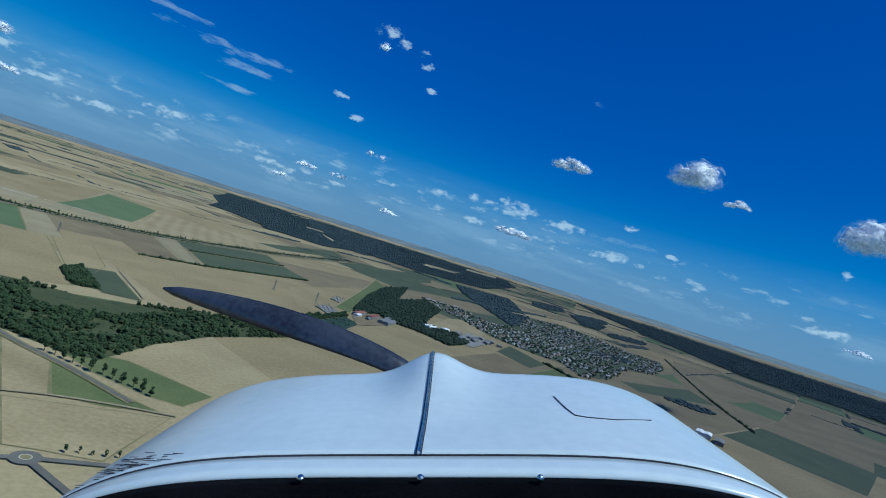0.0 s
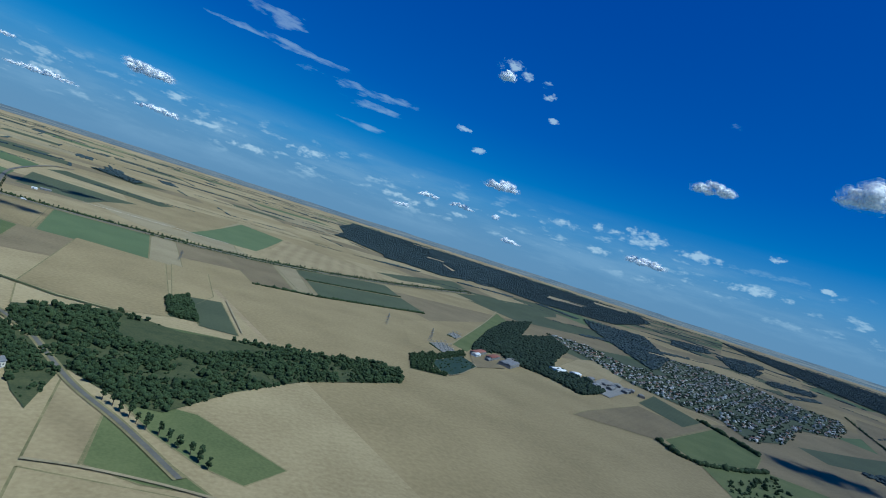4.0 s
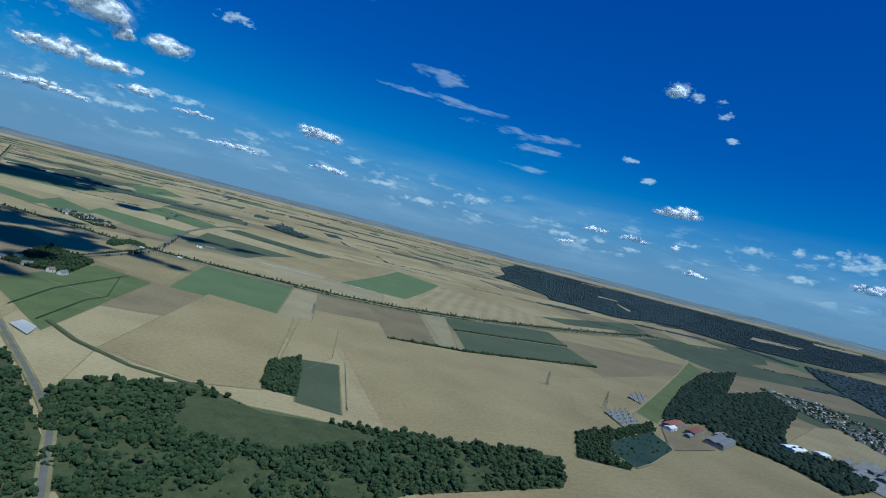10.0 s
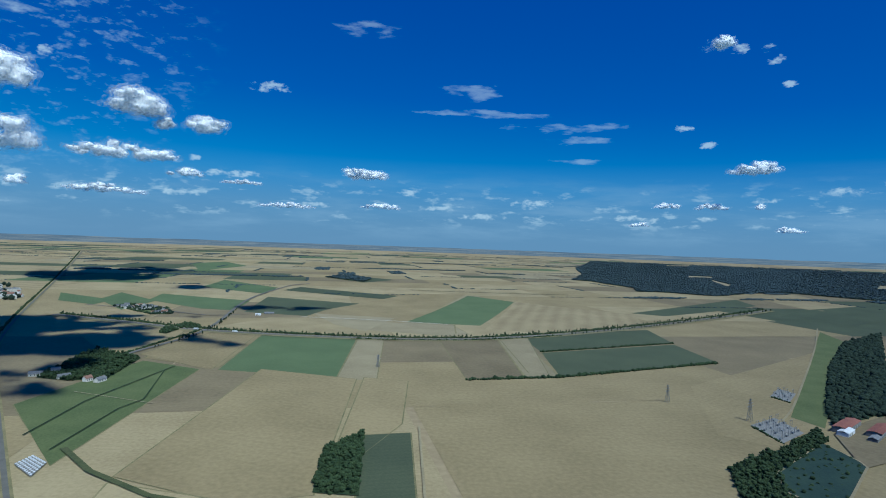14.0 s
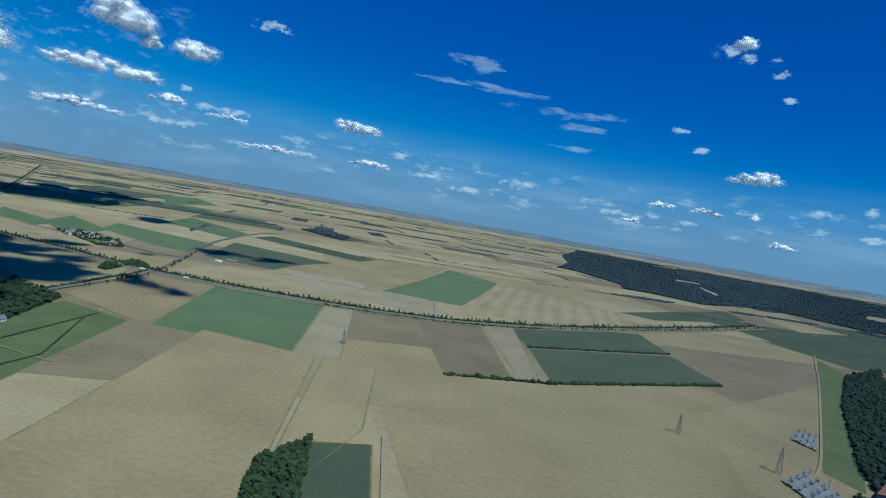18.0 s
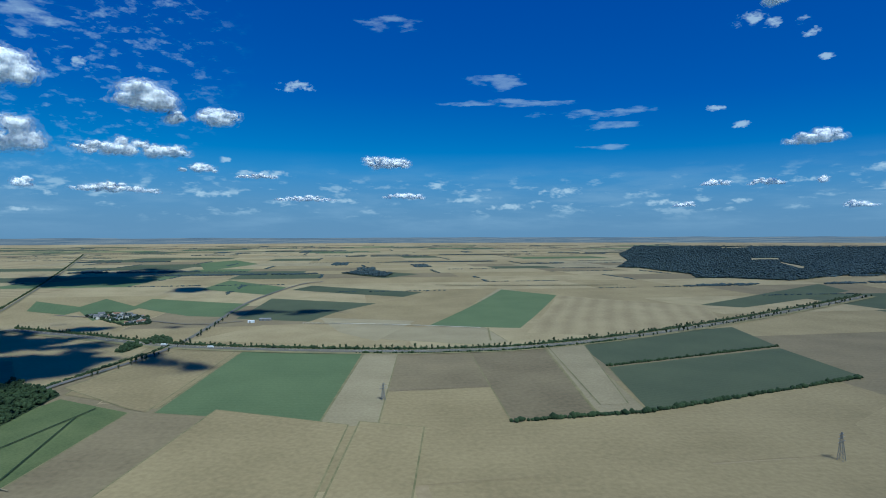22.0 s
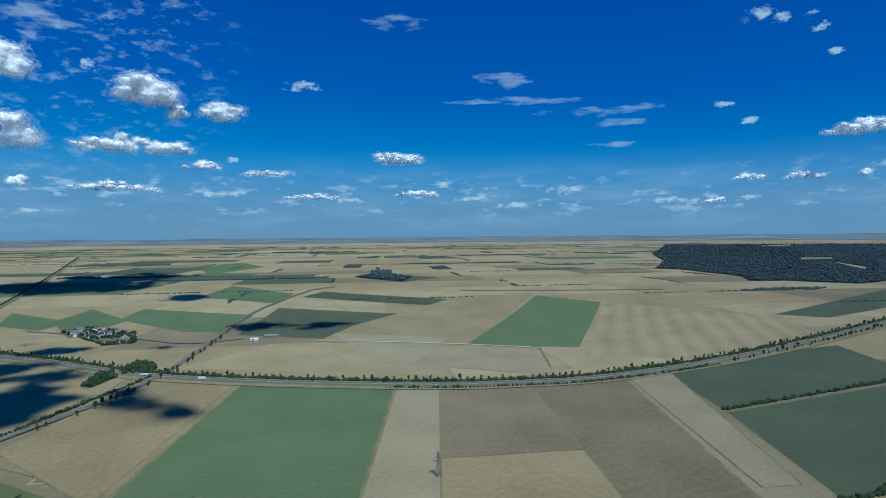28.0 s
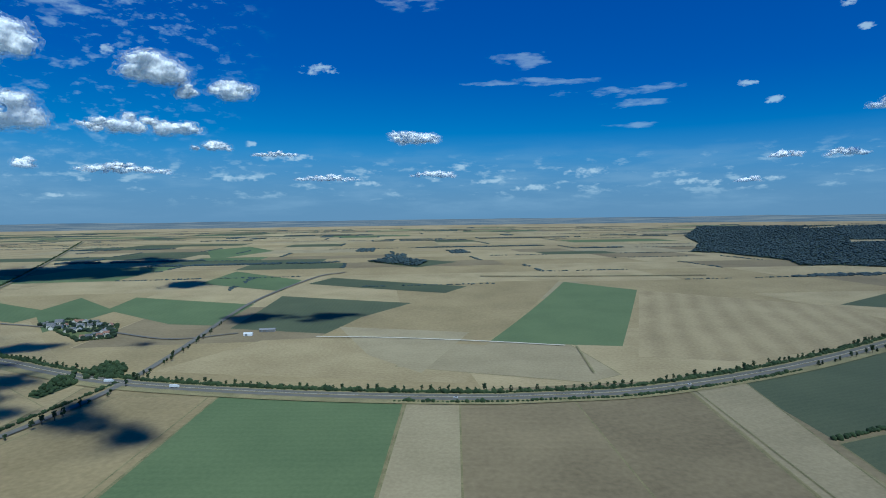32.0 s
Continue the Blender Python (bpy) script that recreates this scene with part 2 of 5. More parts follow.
MAT = {
    "straw": surface("straw_stubble", (0.205, 0.158, 0.084), (0.345, 0.280, 0.160), 0.012, 0.25, lines=0.03, period=9),
    "ochre": surface("ochre_stubble", (0.172, 0.133, 0.068), (0.292, 0.231, 0.125), 0.008, 0.2, lines=0.02, period=12),
    "brown": surface("brown_stubble", (0.122, 0.096, 0.056), (0.216, 0.172, 0.101), 0.010, 0.2, lines=0.03, period=14),
    "pale": surface("pale_dusty_soil", (0.19, 0.156, 0.093), (0.298, 0.249, 0.154), 0.014, 0.3, lines=0.03, period=10),
    "stripe": surface("combed_straw", (0.165, 0.126, 0.068), (0.315, 0.252, 0.143), 0.008, 0.2, lines=0.14, period=44),
    "green": surface("lucerne_green", (0.068, 0.100, 0.046), (0.112, 0.146, 0.068), 0.010, 0.3, lines=0.06, period=10),
    "meadow": surface("meadow_green", (0.062, 0.086, 0.032), (0.125, 0.142, 0.058), 0.018, 0.4),
    "dark": surface("maize_green", (0.046, 0.059, 0.035), (0.081, 0.094, 0.053), 0.010, 0.4, lines=0.06, period=8),
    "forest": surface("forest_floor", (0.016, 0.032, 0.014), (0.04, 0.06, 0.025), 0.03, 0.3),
    "scrub": surface("grassy_scrub", (0.026, 0.040, 0.018), (0.080, 0.088, 0.038), 0.06, 0.5),
    "asphalt": surface("asphalt", (0.095, 0.090, 0.080), (0.145, 0.138, 0.125), 0.1, 2.0),
    "gravel": surface("white_gravel", (0.38, 0.35, 0.29), (0.58, 0.54, 0.46), 0.1, 2.0),
    "verge": surface("dry_verge", (0.10, 0.098, 0.045), (0.24, 0.205, 0.105), 0.05, 0.6),
}
SOIL = surface("dry_soil", (0.20, 0.15, 0.085), (0.33, 0.26, 0.155), 0.006, 0.1)
LEAF = surface("leaf_canopy", (0.014, 0.031, 0.014), (0.052, 0.080, 0.033), 0.08, 1.3, rand=0.35, island=True, bump=0.9)
for node in LEAF.node_tree.nodes:
    if node.bl_idname == "ShaderNodeBump":
        node.inputs["Distance"].default_value = 0.7
# leaf tones darkened in the colour, where sunlit crowns came out too bright
LEAF_DARK = surface("darkened_leaf_canopy", (0.010, 0.022, 0.015), (0.034, 0.054, 0.034), 0.08, 0.7, rand=0.3, island=True, bump=0.9)
# far crowns: the blue of distant haze is put into the leaf colour
LEAF_HAZED = surface("hazed_blue_canopy", (0.034, 0.056, 0.066), (0.066, 0.096, 0.104), 0.006, 0.25, rand=0.12, island=True, bump=0.3)
BARK = surface("bark", (0.06, 0.045, 0.03), (0.14, 0.11, 0.08), 0.5, 6)
PLASTER = surface("house_plaster", (0.50, 0.47, 0.41), (0.74, 0.71, 0.65), 0.3, 3, rand=0.2)
TILE = surface("clay_tile", (0.18, 0.095, 0.07), (0.34, 0.20, 0.15), 0.3, 3, rand=0.3)
SLATE = surface("grey_slate", (0.075, 0.078, 0.085), (0.26, 0.26, 0.275), 0.3, 3, rand=0.4)
ROOF_FAR = surface("mixed_far_roofs", (0.050, 0.052, 0.058), (0.58, 0.57, 0.56), 0.3, 3, rand=0.9, island=True)
SHEET = surface("white_sheet_roof", (0.55, 0.56, 0.57), (0.80, 0.81, 0.82), 0.05, 1, rough=0.5)
STEEL = surface("galvanised_steel", (0.18, 0.19, 0.20), (0.34, 0.35, 0.36), 1, 8, rough=0.45, metal=0.6)
RUST = surface("red_roof_sheet", (0.16, 0.06, 0.05), (0.30, 0.13, 0.10), 0.05, 1)

# ---- the lie of the land: flat round the path, rising to eye height at the far rim ----
R0, RIM, EYE = 1400.0, 4200.0, 192.0
SPAN = RIM - R0


def lift(x, y):
    u = min(max(math.hypot(x, y) - R0, 0.0), SPAN * 0.99)
    return EYE * (1 - (R0 + u) / (R0 + u * SPAN / (SPAN - u)))


def fold(x, y):
    """A place of the plain, drawn in towards the rim: x, y and how much smaller things are there."""
    r = math.hypot(x, y)
    if r <= R0:
        return x, y, 1.0
    k = (R0 + (r - R0) * SPAN / (SPAN + r - R0)) / r
    return x * k, y * k, k


def over(x, y, up):
    """The height of a layer up metres over the ground; far layers lie further apart."""
    r = math.hypot(x, y)
    return lift(x, y) + up * (1 + 0.4 * min(1, max(0, (r - 1200) / 600)))


def mesh_of(name, verts, faces, mats, slots=None, smooth=False):
    me = bpy.data.meshes.new(name)
    me.from_pydata([tuple(v) for v in verts], [], faces)
    for m in mats:
        me.materials.append(m)
    if slots is not None:
        me.polygons.foreach_set("material_index", slots)
    if smooth:
        me.polygons.foreach_set("use_smooth", [True] * len(me.polygons))
    me.update()
    return me


def part(name, bm, material, parent, label=""):
    me = bpy.data.meshes.new(name)
    bm.to_mesh(me)
    bm.free()
    me.materials.append(material)
    ob = new(name, me)
    ob.parent = parent
    return tagged(ob, label)


def box(bm, cx, cy, cz, sx, sy, sz, rz=0.0):
    return bmesh.ops.create_cube(bm, size=1, matrix=pose(cx, cy, cz, 0, 0, rz) @ Matrix.Diagonal((sx, sy, sz, 1)))


def inside(p, poly):
    hit = False
    for (x1, y1), (x2, y2) in zip(poly, poly[1:] + poly[:1]):
        if (y1 > p[1]) != (y2 > p[1]) and p[0] < (x2 - x1) * (p[1] - y1) / (y2 - y1) + x1:
            hit = not hit
    return hit


# ---- ground ----
def build_ground():
    rings = [0, 300, 600, 900, 1200] + [1300 + 50 * i for i in range(60)]
    rings = [r for r in rings if r < 3870] + [3870]
    seg = 180
    verts, faces = [(0, 0, 0)], []
    for r in rings[1:]:
        for i in range(seg):
            a = 2 * math.pi * i / seg
            verts.append((r * math.cos(a), r * math.sin(a), lift(r, 0)))
    for i in range(seg):
        faces.append((0, 1 + i, 1 + (i + 1) % seg))
    for k in range(len(rings) - 2):
        for i in range(seg):
            a, b = 1 + k * seg, 1 + (k + 1) * seg
            j = (i + 1) % seg
            faces.append((a + i, b + i, b + j, a + j))
    ob = new("ground", mesh_of("ground", verts, faces, [SOIL], smooth=True))
    tagged(ob, "wide dry farmland plain under a summer sky", "ground", kind="structure")


build_ground()


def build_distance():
    """The plain beyond the last fields: a glowing strip all round, blue haze painted in, uneven along its top."""
    m = bpy.data.materials.new("painted_haze_strip")
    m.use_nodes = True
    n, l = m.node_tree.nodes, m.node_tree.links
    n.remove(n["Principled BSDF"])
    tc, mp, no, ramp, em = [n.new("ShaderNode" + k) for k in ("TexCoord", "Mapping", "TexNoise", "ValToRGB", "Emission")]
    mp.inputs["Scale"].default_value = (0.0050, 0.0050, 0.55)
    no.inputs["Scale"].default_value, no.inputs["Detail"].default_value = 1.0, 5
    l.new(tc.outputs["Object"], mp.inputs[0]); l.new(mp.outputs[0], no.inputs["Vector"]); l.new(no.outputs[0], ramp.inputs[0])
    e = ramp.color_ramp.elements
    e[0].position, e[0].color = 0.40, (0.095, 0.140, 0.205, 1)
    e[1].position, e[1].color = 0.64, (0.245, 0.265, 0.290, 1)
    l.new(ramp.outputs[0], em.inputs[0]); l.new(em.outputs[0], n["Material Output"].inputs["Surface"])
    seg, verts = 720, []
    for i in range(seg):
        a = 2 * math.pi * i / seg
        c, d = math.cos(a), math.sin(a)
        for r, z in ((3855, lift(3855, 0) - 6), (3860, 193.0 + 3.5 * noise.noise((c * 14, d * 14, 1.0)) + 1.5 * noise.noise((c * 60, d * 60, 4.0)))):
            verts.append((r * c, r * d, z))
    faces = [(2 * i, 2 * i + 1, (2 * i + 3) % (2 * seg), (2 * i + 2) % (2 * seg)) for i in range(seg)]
    tagged(new("backdrop", mesh_of("backdrop", verts, faces, [m])), "glowing strip with painted blue haze for the plain at the horizon", "backdrop", kind="structure")


build_distance()
LAYER = [0.0]


def draped(name, pts, mat, up, cell=60.0):
    """A flat crop or surface with the outline pts, laid over the land; its own axes follow its first edge."""
    cx, cy = sum(p[0] for p in pts) / len(pts), sum(p[1] for p in pts) / len(pts)
    ang = math.atan2(pts[1][1] - pts[0][1], pts[1][0] - pts[0][0])
    bm = bmesh.new()
    f = bm.faces.new([bm.verts.new((x, y, 0)) for x, y in pts])
    if f.normal.z < 0 or sum(a[0] * b[1] - b[0] * a[1] for a, b in zip(pts, pts[1:] + pts[:1])) < 0:
        f.normal_flip()
    if max(math.hypot(*p) for p in pts) > 1150:
        for axis in (0, 1):
            lo, hi = min(p[axis] for p in pts), max(p[axis] for p in pts)
            c = (math.floor(lo / cell) + 1) * cell
            while c < hi:
                co, no = [0, 0, 0], [0, 0, 0]
                co[axis], no[axis] = c, 1
                bmesh.ops.bisect_plane(bm, geom=bm.verts[:] + bm.edges[:] + bm.faces[:], plane_co=co, plane_no=no)
                c += cell
    bmesh.ops.triangulate(bm, faces=bm.faces[:])
    m = pose(cx, cy, 0, 0, 0, math.degrees(ang))
    inv = m.inverted()
    for v in bm.verts:
        v.co = inv @ Vector((v.co.x, v.co.y, over(v.co.x, v.co.y, up)))
    for f in bm.faces:
        if f.normal.z < 0:
            f.normal_flip()
    me = bpy.data.meshes.new(name)
    bm.to_mesh(me)
    bm.free()
    me.materials.append(mat)
    ob = new(name, me)
    ob.matrix_world = m
    return ob


def field(kind, label, *pts):
    LAYER[0] += 0.005
    if max(math.hypot(*p) for p in pts) < 1400:
        ribbon("verge", list(pts) + [pts[0]], 1.7, MAT["verge"], 0.45 + LAYER[0], "narrow dry verge round a field", "verge")
    return tagged(draped("field", list(pts), MAT[kind], 0.4 + LAYER[0]), label, "field", kind="structure")


def ribbon(name, pts, width, mat, up, label, category):
    """A road or track of one width along a line."""
    out = []
    P = [Vector(p) for p in pts]
    left, right = [], []
    for i, p in enumerate(P):
        d = (P[min(i + 1, len(P) - 1)] - P[max(i - 1, 0)]).normalized()
        n = Vector((-d.y, d.x)) * width / 2
        left.append(tuple(p + n)); right.append(tuple(p - n))
    verts, faces = [], []
    for i in range(len(P) - 1):
        steps = max(1, int((P[i + 1] - P[i]).length / 60))
        for s in range(steps + (i == len(P) - 2)):
            k = s / steps
            for a in (left, right):
                x, y = a[i][0] * (1 - k) + a[i + 1][0] * k, a[i][1] * (1 - k) + a[i + 1][1] * k
                verts.append((x, y, over(x, y, up)))
    for i in range(len(verts) // 2 - 1):
        faces.append((2 * i, 2 * i + 1, 2 * i + 3, 2 * i + 2))
    return tagged(new(name, mesh_of(name, verts, faces, [mat])), label, category, kind="structure")


def smooth_line(pts, n=8):
    """A rounded line through the points."""
    P = [Vector(p) for p in pts]
    P = [2 * P[0] - P[1]] + P + [2 * P[-1] - P[-2]]
    out = []
    for i in range(1, len(P) - 2):
        for s in range(n):
            t = s / n
            a, b, c, d = P[i - 1:i + 3]
            out.append(tuple(0.5 * (2 * b + (c - a) * t + (2 * a - 5 * b + 4 * c - d) * t * t + (3 * b - a - 3 * c + d) * t ** 3)))
    return out + [tuple(P[-2])]


# ---- the patchwork of far fields ----
def build_patchwork():
    rng = random.Random(7)
    kinds = ["straw", "ochre", "pale", "brown", "green", "dark", "stripe"]
    mats = [MAT[k] for k in kinds]
    verts, faces, slots = [], [], []
    ang = radians(9)
    ca, sa = math.cos(ang), math.sin(ang)
    hedges = []
    y = -14000.0
    while y < 15000:
        h = rng.uniform(230, 420) * (1 + max(0, abs(y) - 2500) / 9000)
        x = -15000.0 + rng.uniform(0, 300)
        while x < 15000:
            w = rng.uniform(250, 700) * (1 + max(0, math.hypot(x, y) - 2500) / 9000)
            X, Y = x + w / 2, y + h / 2
            gx, gy = X * ca - Y * sa, X * sa + Y * ca
            r = math.hypot(gx, gy)
            if r < 15000 and (gy > -1500 or r < 4000):
                k = rng.choices(range(7), (34, 24, 9, 12, 7, 9, 5))[0]
                j = [rng.uniform(-6, 6) for _ in range(8)]
                up = rng.uniform(0.08, 0.38)
                if r < 1750:
                    k = rng.choice((0, 1, 1, 3, 1)) if gx < 200 or gy > 1500 else rng.choice((1, 3, 1, 3))
                if 1750 <= r < 3300 and gx > -250:
                    k = rng.choice((0, 1, 3, 0, 2))
                if gx > 950 and gy < 1.6 * gx:
                    k = rng.choice((3, 3, 5, 4, 5, 3, 1))
                quad = [(x + j[0], y + j[1]), (x + w + j[2], y + j[3]), (x + w + j[4], y + h + j[5]), (x + j[6], y + h + j[7])]
                n = 6 if 1200 < r < 3500 else 3 if r > 900 else 1
                base = len(verts)
                for b in range(n + 1):
                    for a in range(n + 1):
                        u, v = a / n, b / n
                        px = (quad[0][0] * (1 - u) + quad[1][0] * u) * (1 - v) + (quad[3][0] * (1 - u) + quad[2][0] * u) * v
                        py = (quad[0][1] * (1 - u) + quad[1][1] * u) * (1 - v) + (quad[3][1] * (1 - u) + quad[2][1] * u) * v
                        fx, fy, _ = fold(px * ca - py * sa, px * sa + py * ca)
                        verts.append((fx, fy, over(fx, fy, up)))
                for b in range(n):
                    for a in range(n):
                        o = base + b * (n + 1) + a
                        faces.append((o, o + 1, o + n + 2, o + n + 1)); slots.append(k)
                if r > 2300 and rng.random() < 0.55:
                    q = rng.choice([(0, 1), (1, 2)])
                    hedges.append([(c[0] * ca - c[1] * sa, c[0] * sa + c[1] * ca) for c in (quad[q[0]], quad[q[1]])])
            x += w
        y += h
    tagged(new("far_fields", mesh_of("far_fields", verts, faces, mats, slots)), "patchwork of harvested and green fields reaching the horizon", "fields", kind="stuff")
    return hedges


FAR_HEDGES = build_patchwork()

# ---- fields round the path ----
field("green", "green field by the town wood", (1063, 1117), (595, 612), (434, 449), (831, 889))
field("ochre", "broad ochre stubble field", (364, 672), (960, 1120), (913, 1004), (330, 404), (282, 445))
field("green", "bright green lucerne field between straw fields", (148, 2005), (303, 1859), (111, 1283), (-84, 1312))
field("green", "flat green meadow beside the main road", (-386, 1046), (-183, 1052), (-178, 678), (-364, 714))
field("pale", "pale dry strip beside a green meadow", (-180, 1051), (-125, 1052), (-117, 671), (-177, 667))
field("ochre", "ochre stubble field below the main road", (-558, 1078), (-386, 1065), (-368, 728), (-509, 787))
field("meadow", "mown green meadow divided by dark ditches", (-531, 511), (-502, 768), (-392, 715), (-378, 332))
field("pale", "pale harvested strip field", (127, 1123), (181, 1143), (171, 717), (115, 704))
field("brown", "brown stubble strip field", (-8, 1059), (124, 1115), (113, 705), (19, 685))
field("dark", "dark green maize strip field", (187, 1142), (556, 1288), (527, 1076), (190, 930))
field("dark", "dark green maize strip field with hedge", (189, 922), (521, 1060), (515, 869), (173, 716))
field("stripe", "straw field with combed harvest stripes", (115, 1219), (307, 1858), (645, 1600), (587, 1399), (443, 1275), (232, 1194))
field("dark", "dark green wedge of root crops", (645, 1631), (962, 1846), (1207, 1991), (1192, 1829), (985, 1708), (735, 1576))
field("dark", "long dark green strip field", (-552, 1981), (-510, 2095), (-111, 1938), (-141, 1824))
field("green", "bright green meadow near the hamlet", (-874, 1602), (-899, 1754), (-588, 1678), (-571, 1452), (-665, 1464))
field("green", "green meadow beside the country lane", (-850, 1969), (-842, 2203), (-588, 2046), (-588, 1861))
# cloud shade over a green crop, put into its darker material
field("dark", "green crop field with cloud shade in its dark colour", (-535, 1427), (-561, 1789), (-239, 1698), (-307, 1371))
field("straw", "bright straw field above the main road", (-443, 1331), (-233, 1372), (-87, 1284), (-119, 1095), (-516, 1145))
field("green", "green pasture", (-1087, 1510), (-1174, 1667), (-962, 1572), (-963, 1465))
field("green", "distant green field", (-1173, 2711), (-1053, 2854), (-904, 2732), (-1040, 2458))
field("dark", "distant dark green field", (-469, 2451), (-372, 2559), (-148, 2449), (-281, 2317))
field("meadow", "green meadow strip beside a white track", (1049, 1313), (1003, 1171), (715, 817), (430, 475), (418, 519))
field("ochre", "ploughed brown field", (-796, 1076), (-736, 1140), (-555, 1010), (-546, 827), (-591, 818))
field("ochre", "tan stubble field with dark patches", (-530, 818), (-498, 1046), (-396, 1042), (-374, 716), (-402, 730))
field("pale", "pale grey-brown stubble field", (-167, 1334), (37, 1293), (68, 1130), (21, 1098), (-209, 1169))
field("ochre", "straw field with dry edges", (-89, 1294), (-360, 1347), (-321, 1536), (-79, 2013), (141, 2033))
field("ochre", "dry tan stubble field", (-301, 725), (-147, 673), (-142, 280), (-203, 263), (-314, 311))
field("ochre", "grey stubble strip", (-137, 684), (-70, 666), (-75, 465), (-140, 292))
field("straw", "straw field beside the wood", (-312, 299), (-201, 267), (-206, 163), (-255, 188), (-299, 209))
field("meadow", "green meadow below the wood", (-188, 4), (-123, -22), (-64, -105), (-99, -132), (-127, -109), (-159, -65))
field("meadow", "green meadow with a row of trees", (-191, -42), (-121, -147), (-163, -139), (-196, -119))
field("stripe", "pale stubble field with drill lines", (-226, 21), (-191, -42), (-198, -123), (-228, -119))
field("straw", "dry straw meadow beside the roundabout", (-228, -128), (-115, -158), (-175, -231), (-211, -214), (-229, -207))
field("dark", "dark green plot beside a grove", (-117, 425), (-65, 435), (-59, 250), (-108, 263))
field("meadow", "green clearing in the wood", (-200, 230), (-87, 226), (-15, 206), (-109, 137), (-192, 150))
field("ochre", "dry field behind the town", (3246, 1915), (3405, 1461), (2592, 1007), (2536, 1182), (2593, 1443))
field("straw", "straw field beside the forest", (1531, 2109), (1517, 1874), (1612, 1724), (1331, 1646), (1294, 2063))
field("ochre", "dry field beyond the town", (2320, 968), (2463, 525), (1923, 365), (2098, 733))
field("dark", "dark green field", (1060, 1538), (1209, 1530), (1186, 1393), (1584, 1605), (1773, 1861), (1291, 1728))
field("green", "green field", (-1004, 1569), (-1022, 1737), (-846, 1591), (-847, 1387))
field("brown", "brown stubble field below the town", (460, 170), (525, 206), (765, 311), (790, 215), (958, 264), (595, 109))
field("straw", "pale straw field between wood and town", (700, 517), (948, 713), (1103, 777), (1035, 608), (891, 494), (783, 485))
field("dark", "dark green field below the town", (795, 338), (956, 438), (918, 272), (782, 211))
field("meadow", "olive green meadow with hedges", (620, 118), (937, 249), (870, 104), (747, 37), (593, 37))
field("meadow", "green parkland with tree clumps", (591, 25), (771, 31), (860, -60), (766, -95), (498, -115))
field("dark", "green field behind the last houses", (1206, 226), (1662, 236), (1539, 94), (1160, 134))
field("brown", "brown ploughed field beyond the town", (1026, 43), (1463, 65), (1560, 80), (1460, -60), (1060, -88), (806, -110))
field("ochre", "wide tan stubble field", (486, -131), (794, -115), (731, -213), (651, -239), (474, -220))
field("brown", "brown field behind the town", (1930, 440), (2330, 640), (2420, 420), (1980, 150), (1700, 140), (1670, 250))
field("ochre", "dry field above the town", (1420, 860), (1849, 1130), (2011, 1076), (2056, 911), (2250, 900), (2330, 1080), (2000, 1350), (1780, 1200))
field("green", "small green field among brown ones", (2660, 1010), (2790, 1060), (2800, 960), (2690, 930))
field("dark", "dark green allotment behind the road", (-331, 144), (-299, 122), (-294, 85), (-308, 91))
field("pale", "pale dusty field strip", (130, 1067), (198, 1104), (159, 743), (126, 738))
field("straw", "wide straw field", (-993, 1288), (-951, 1489), (-673, 1195), (-696, 1132))
field("pale", "pale straw field", (-344, 1441), (-113, 1389), (-173, 1138), (-255, 1230))

# ---- outlines of woods and lines of roads ----
junction_wood = [(-597, 1043), (-618, 1108), (-607, 1135), (-577, 1091), (-580, 1035)]
layby_wood = [(-599, 1135), (-602, 1195), (-569, 1176), (-536, 1114), (-579, 1109)]
townedge_wood = [(984, 1146), (1208, 1296), (585, 557), (440, 473), (495, 560), (718, 845)]
leftscrub_wood = [(-311, 178), (-266, 88), (-230, 28), (-239, -49), (-253, -20)]
left_wood = [(-348, 220), (-339, 219), (-287, 138), (-242, 70), (-221, 39), (-251, 20)]
valley_wood = [(-299, 209), (-203, 263), (-131, 216), (-10, 230), (177, 249), (150, 171), (-4, 107), (-86, 43), (-150, -27), (-176, -20), (-241, 59), (-291, 160)]
pond_wood = [(237, 344), (279, 376), (330, 403), (421, 472), (398, 428), (279, 335), (256, 284), (263, 249), (201, 258)]
roadside_wood = [(-374, 242), (-363, 251), (-317, 169), (-285, 119), (-257, 78), (-234, 34), (-253, 14), (-265, 33), (-274, 72), (-288, 85), (-300, 125), (-332, 147)]
grove_wood = [(-149, 379), (-116, 434), (-106, 279), (-144, 284)]
farm_wood = [(-588, 640), (-618, 847), (-513, 785), (-493, 641), (-538, 626)]
townwood_wood = [(551, 569), (775, 810), (1116, 1046), (1023, 843), (788, 616), (689, 509), (695, 471), (744, 456), (729, 364), (598, 303), (586, 395), (532, 467)]
far_wood = [(880, 3071), (1097, 3480), (1476, 3400), (1884, 3200), (2220, 2950), (1486, 2152), (1369, 2155), (1237, 2100), (1166, 2085), (1010, 2194), (898, 2215), (930, 2330), (805, 2560), (720, 2600), (845, 2830)]
farr_wood = [(1600, 3200), (1250, 2330), (1494, 2200), (1730, 1923), (2124, 1768), (2703, 2044), (3151, 2547), (2716, 2827), (2438, 3237)]
strip_wood = [(3000, 2724), (3277, 2381), (3504, 2034), (3706, 1636), (3702, 1650), (3462, 2101), (3169, 2526)]
mid_wood = [(1705, 1490), (1855, 1724), (2153, 1580), (1823, 1123), (1400, 830), (1514, 1076)]
small_wood = [(2524, 1423), (2583, 1319), (2601, 1198), (2342, 1083), (2298, 1153)]
right_wood = [(3051, 1685), (2839, 948), (2702, 451), (2837, 114), (2776, -368), (4044, -224), (4027, 448), (3778, 1461), (3490, 2054)]
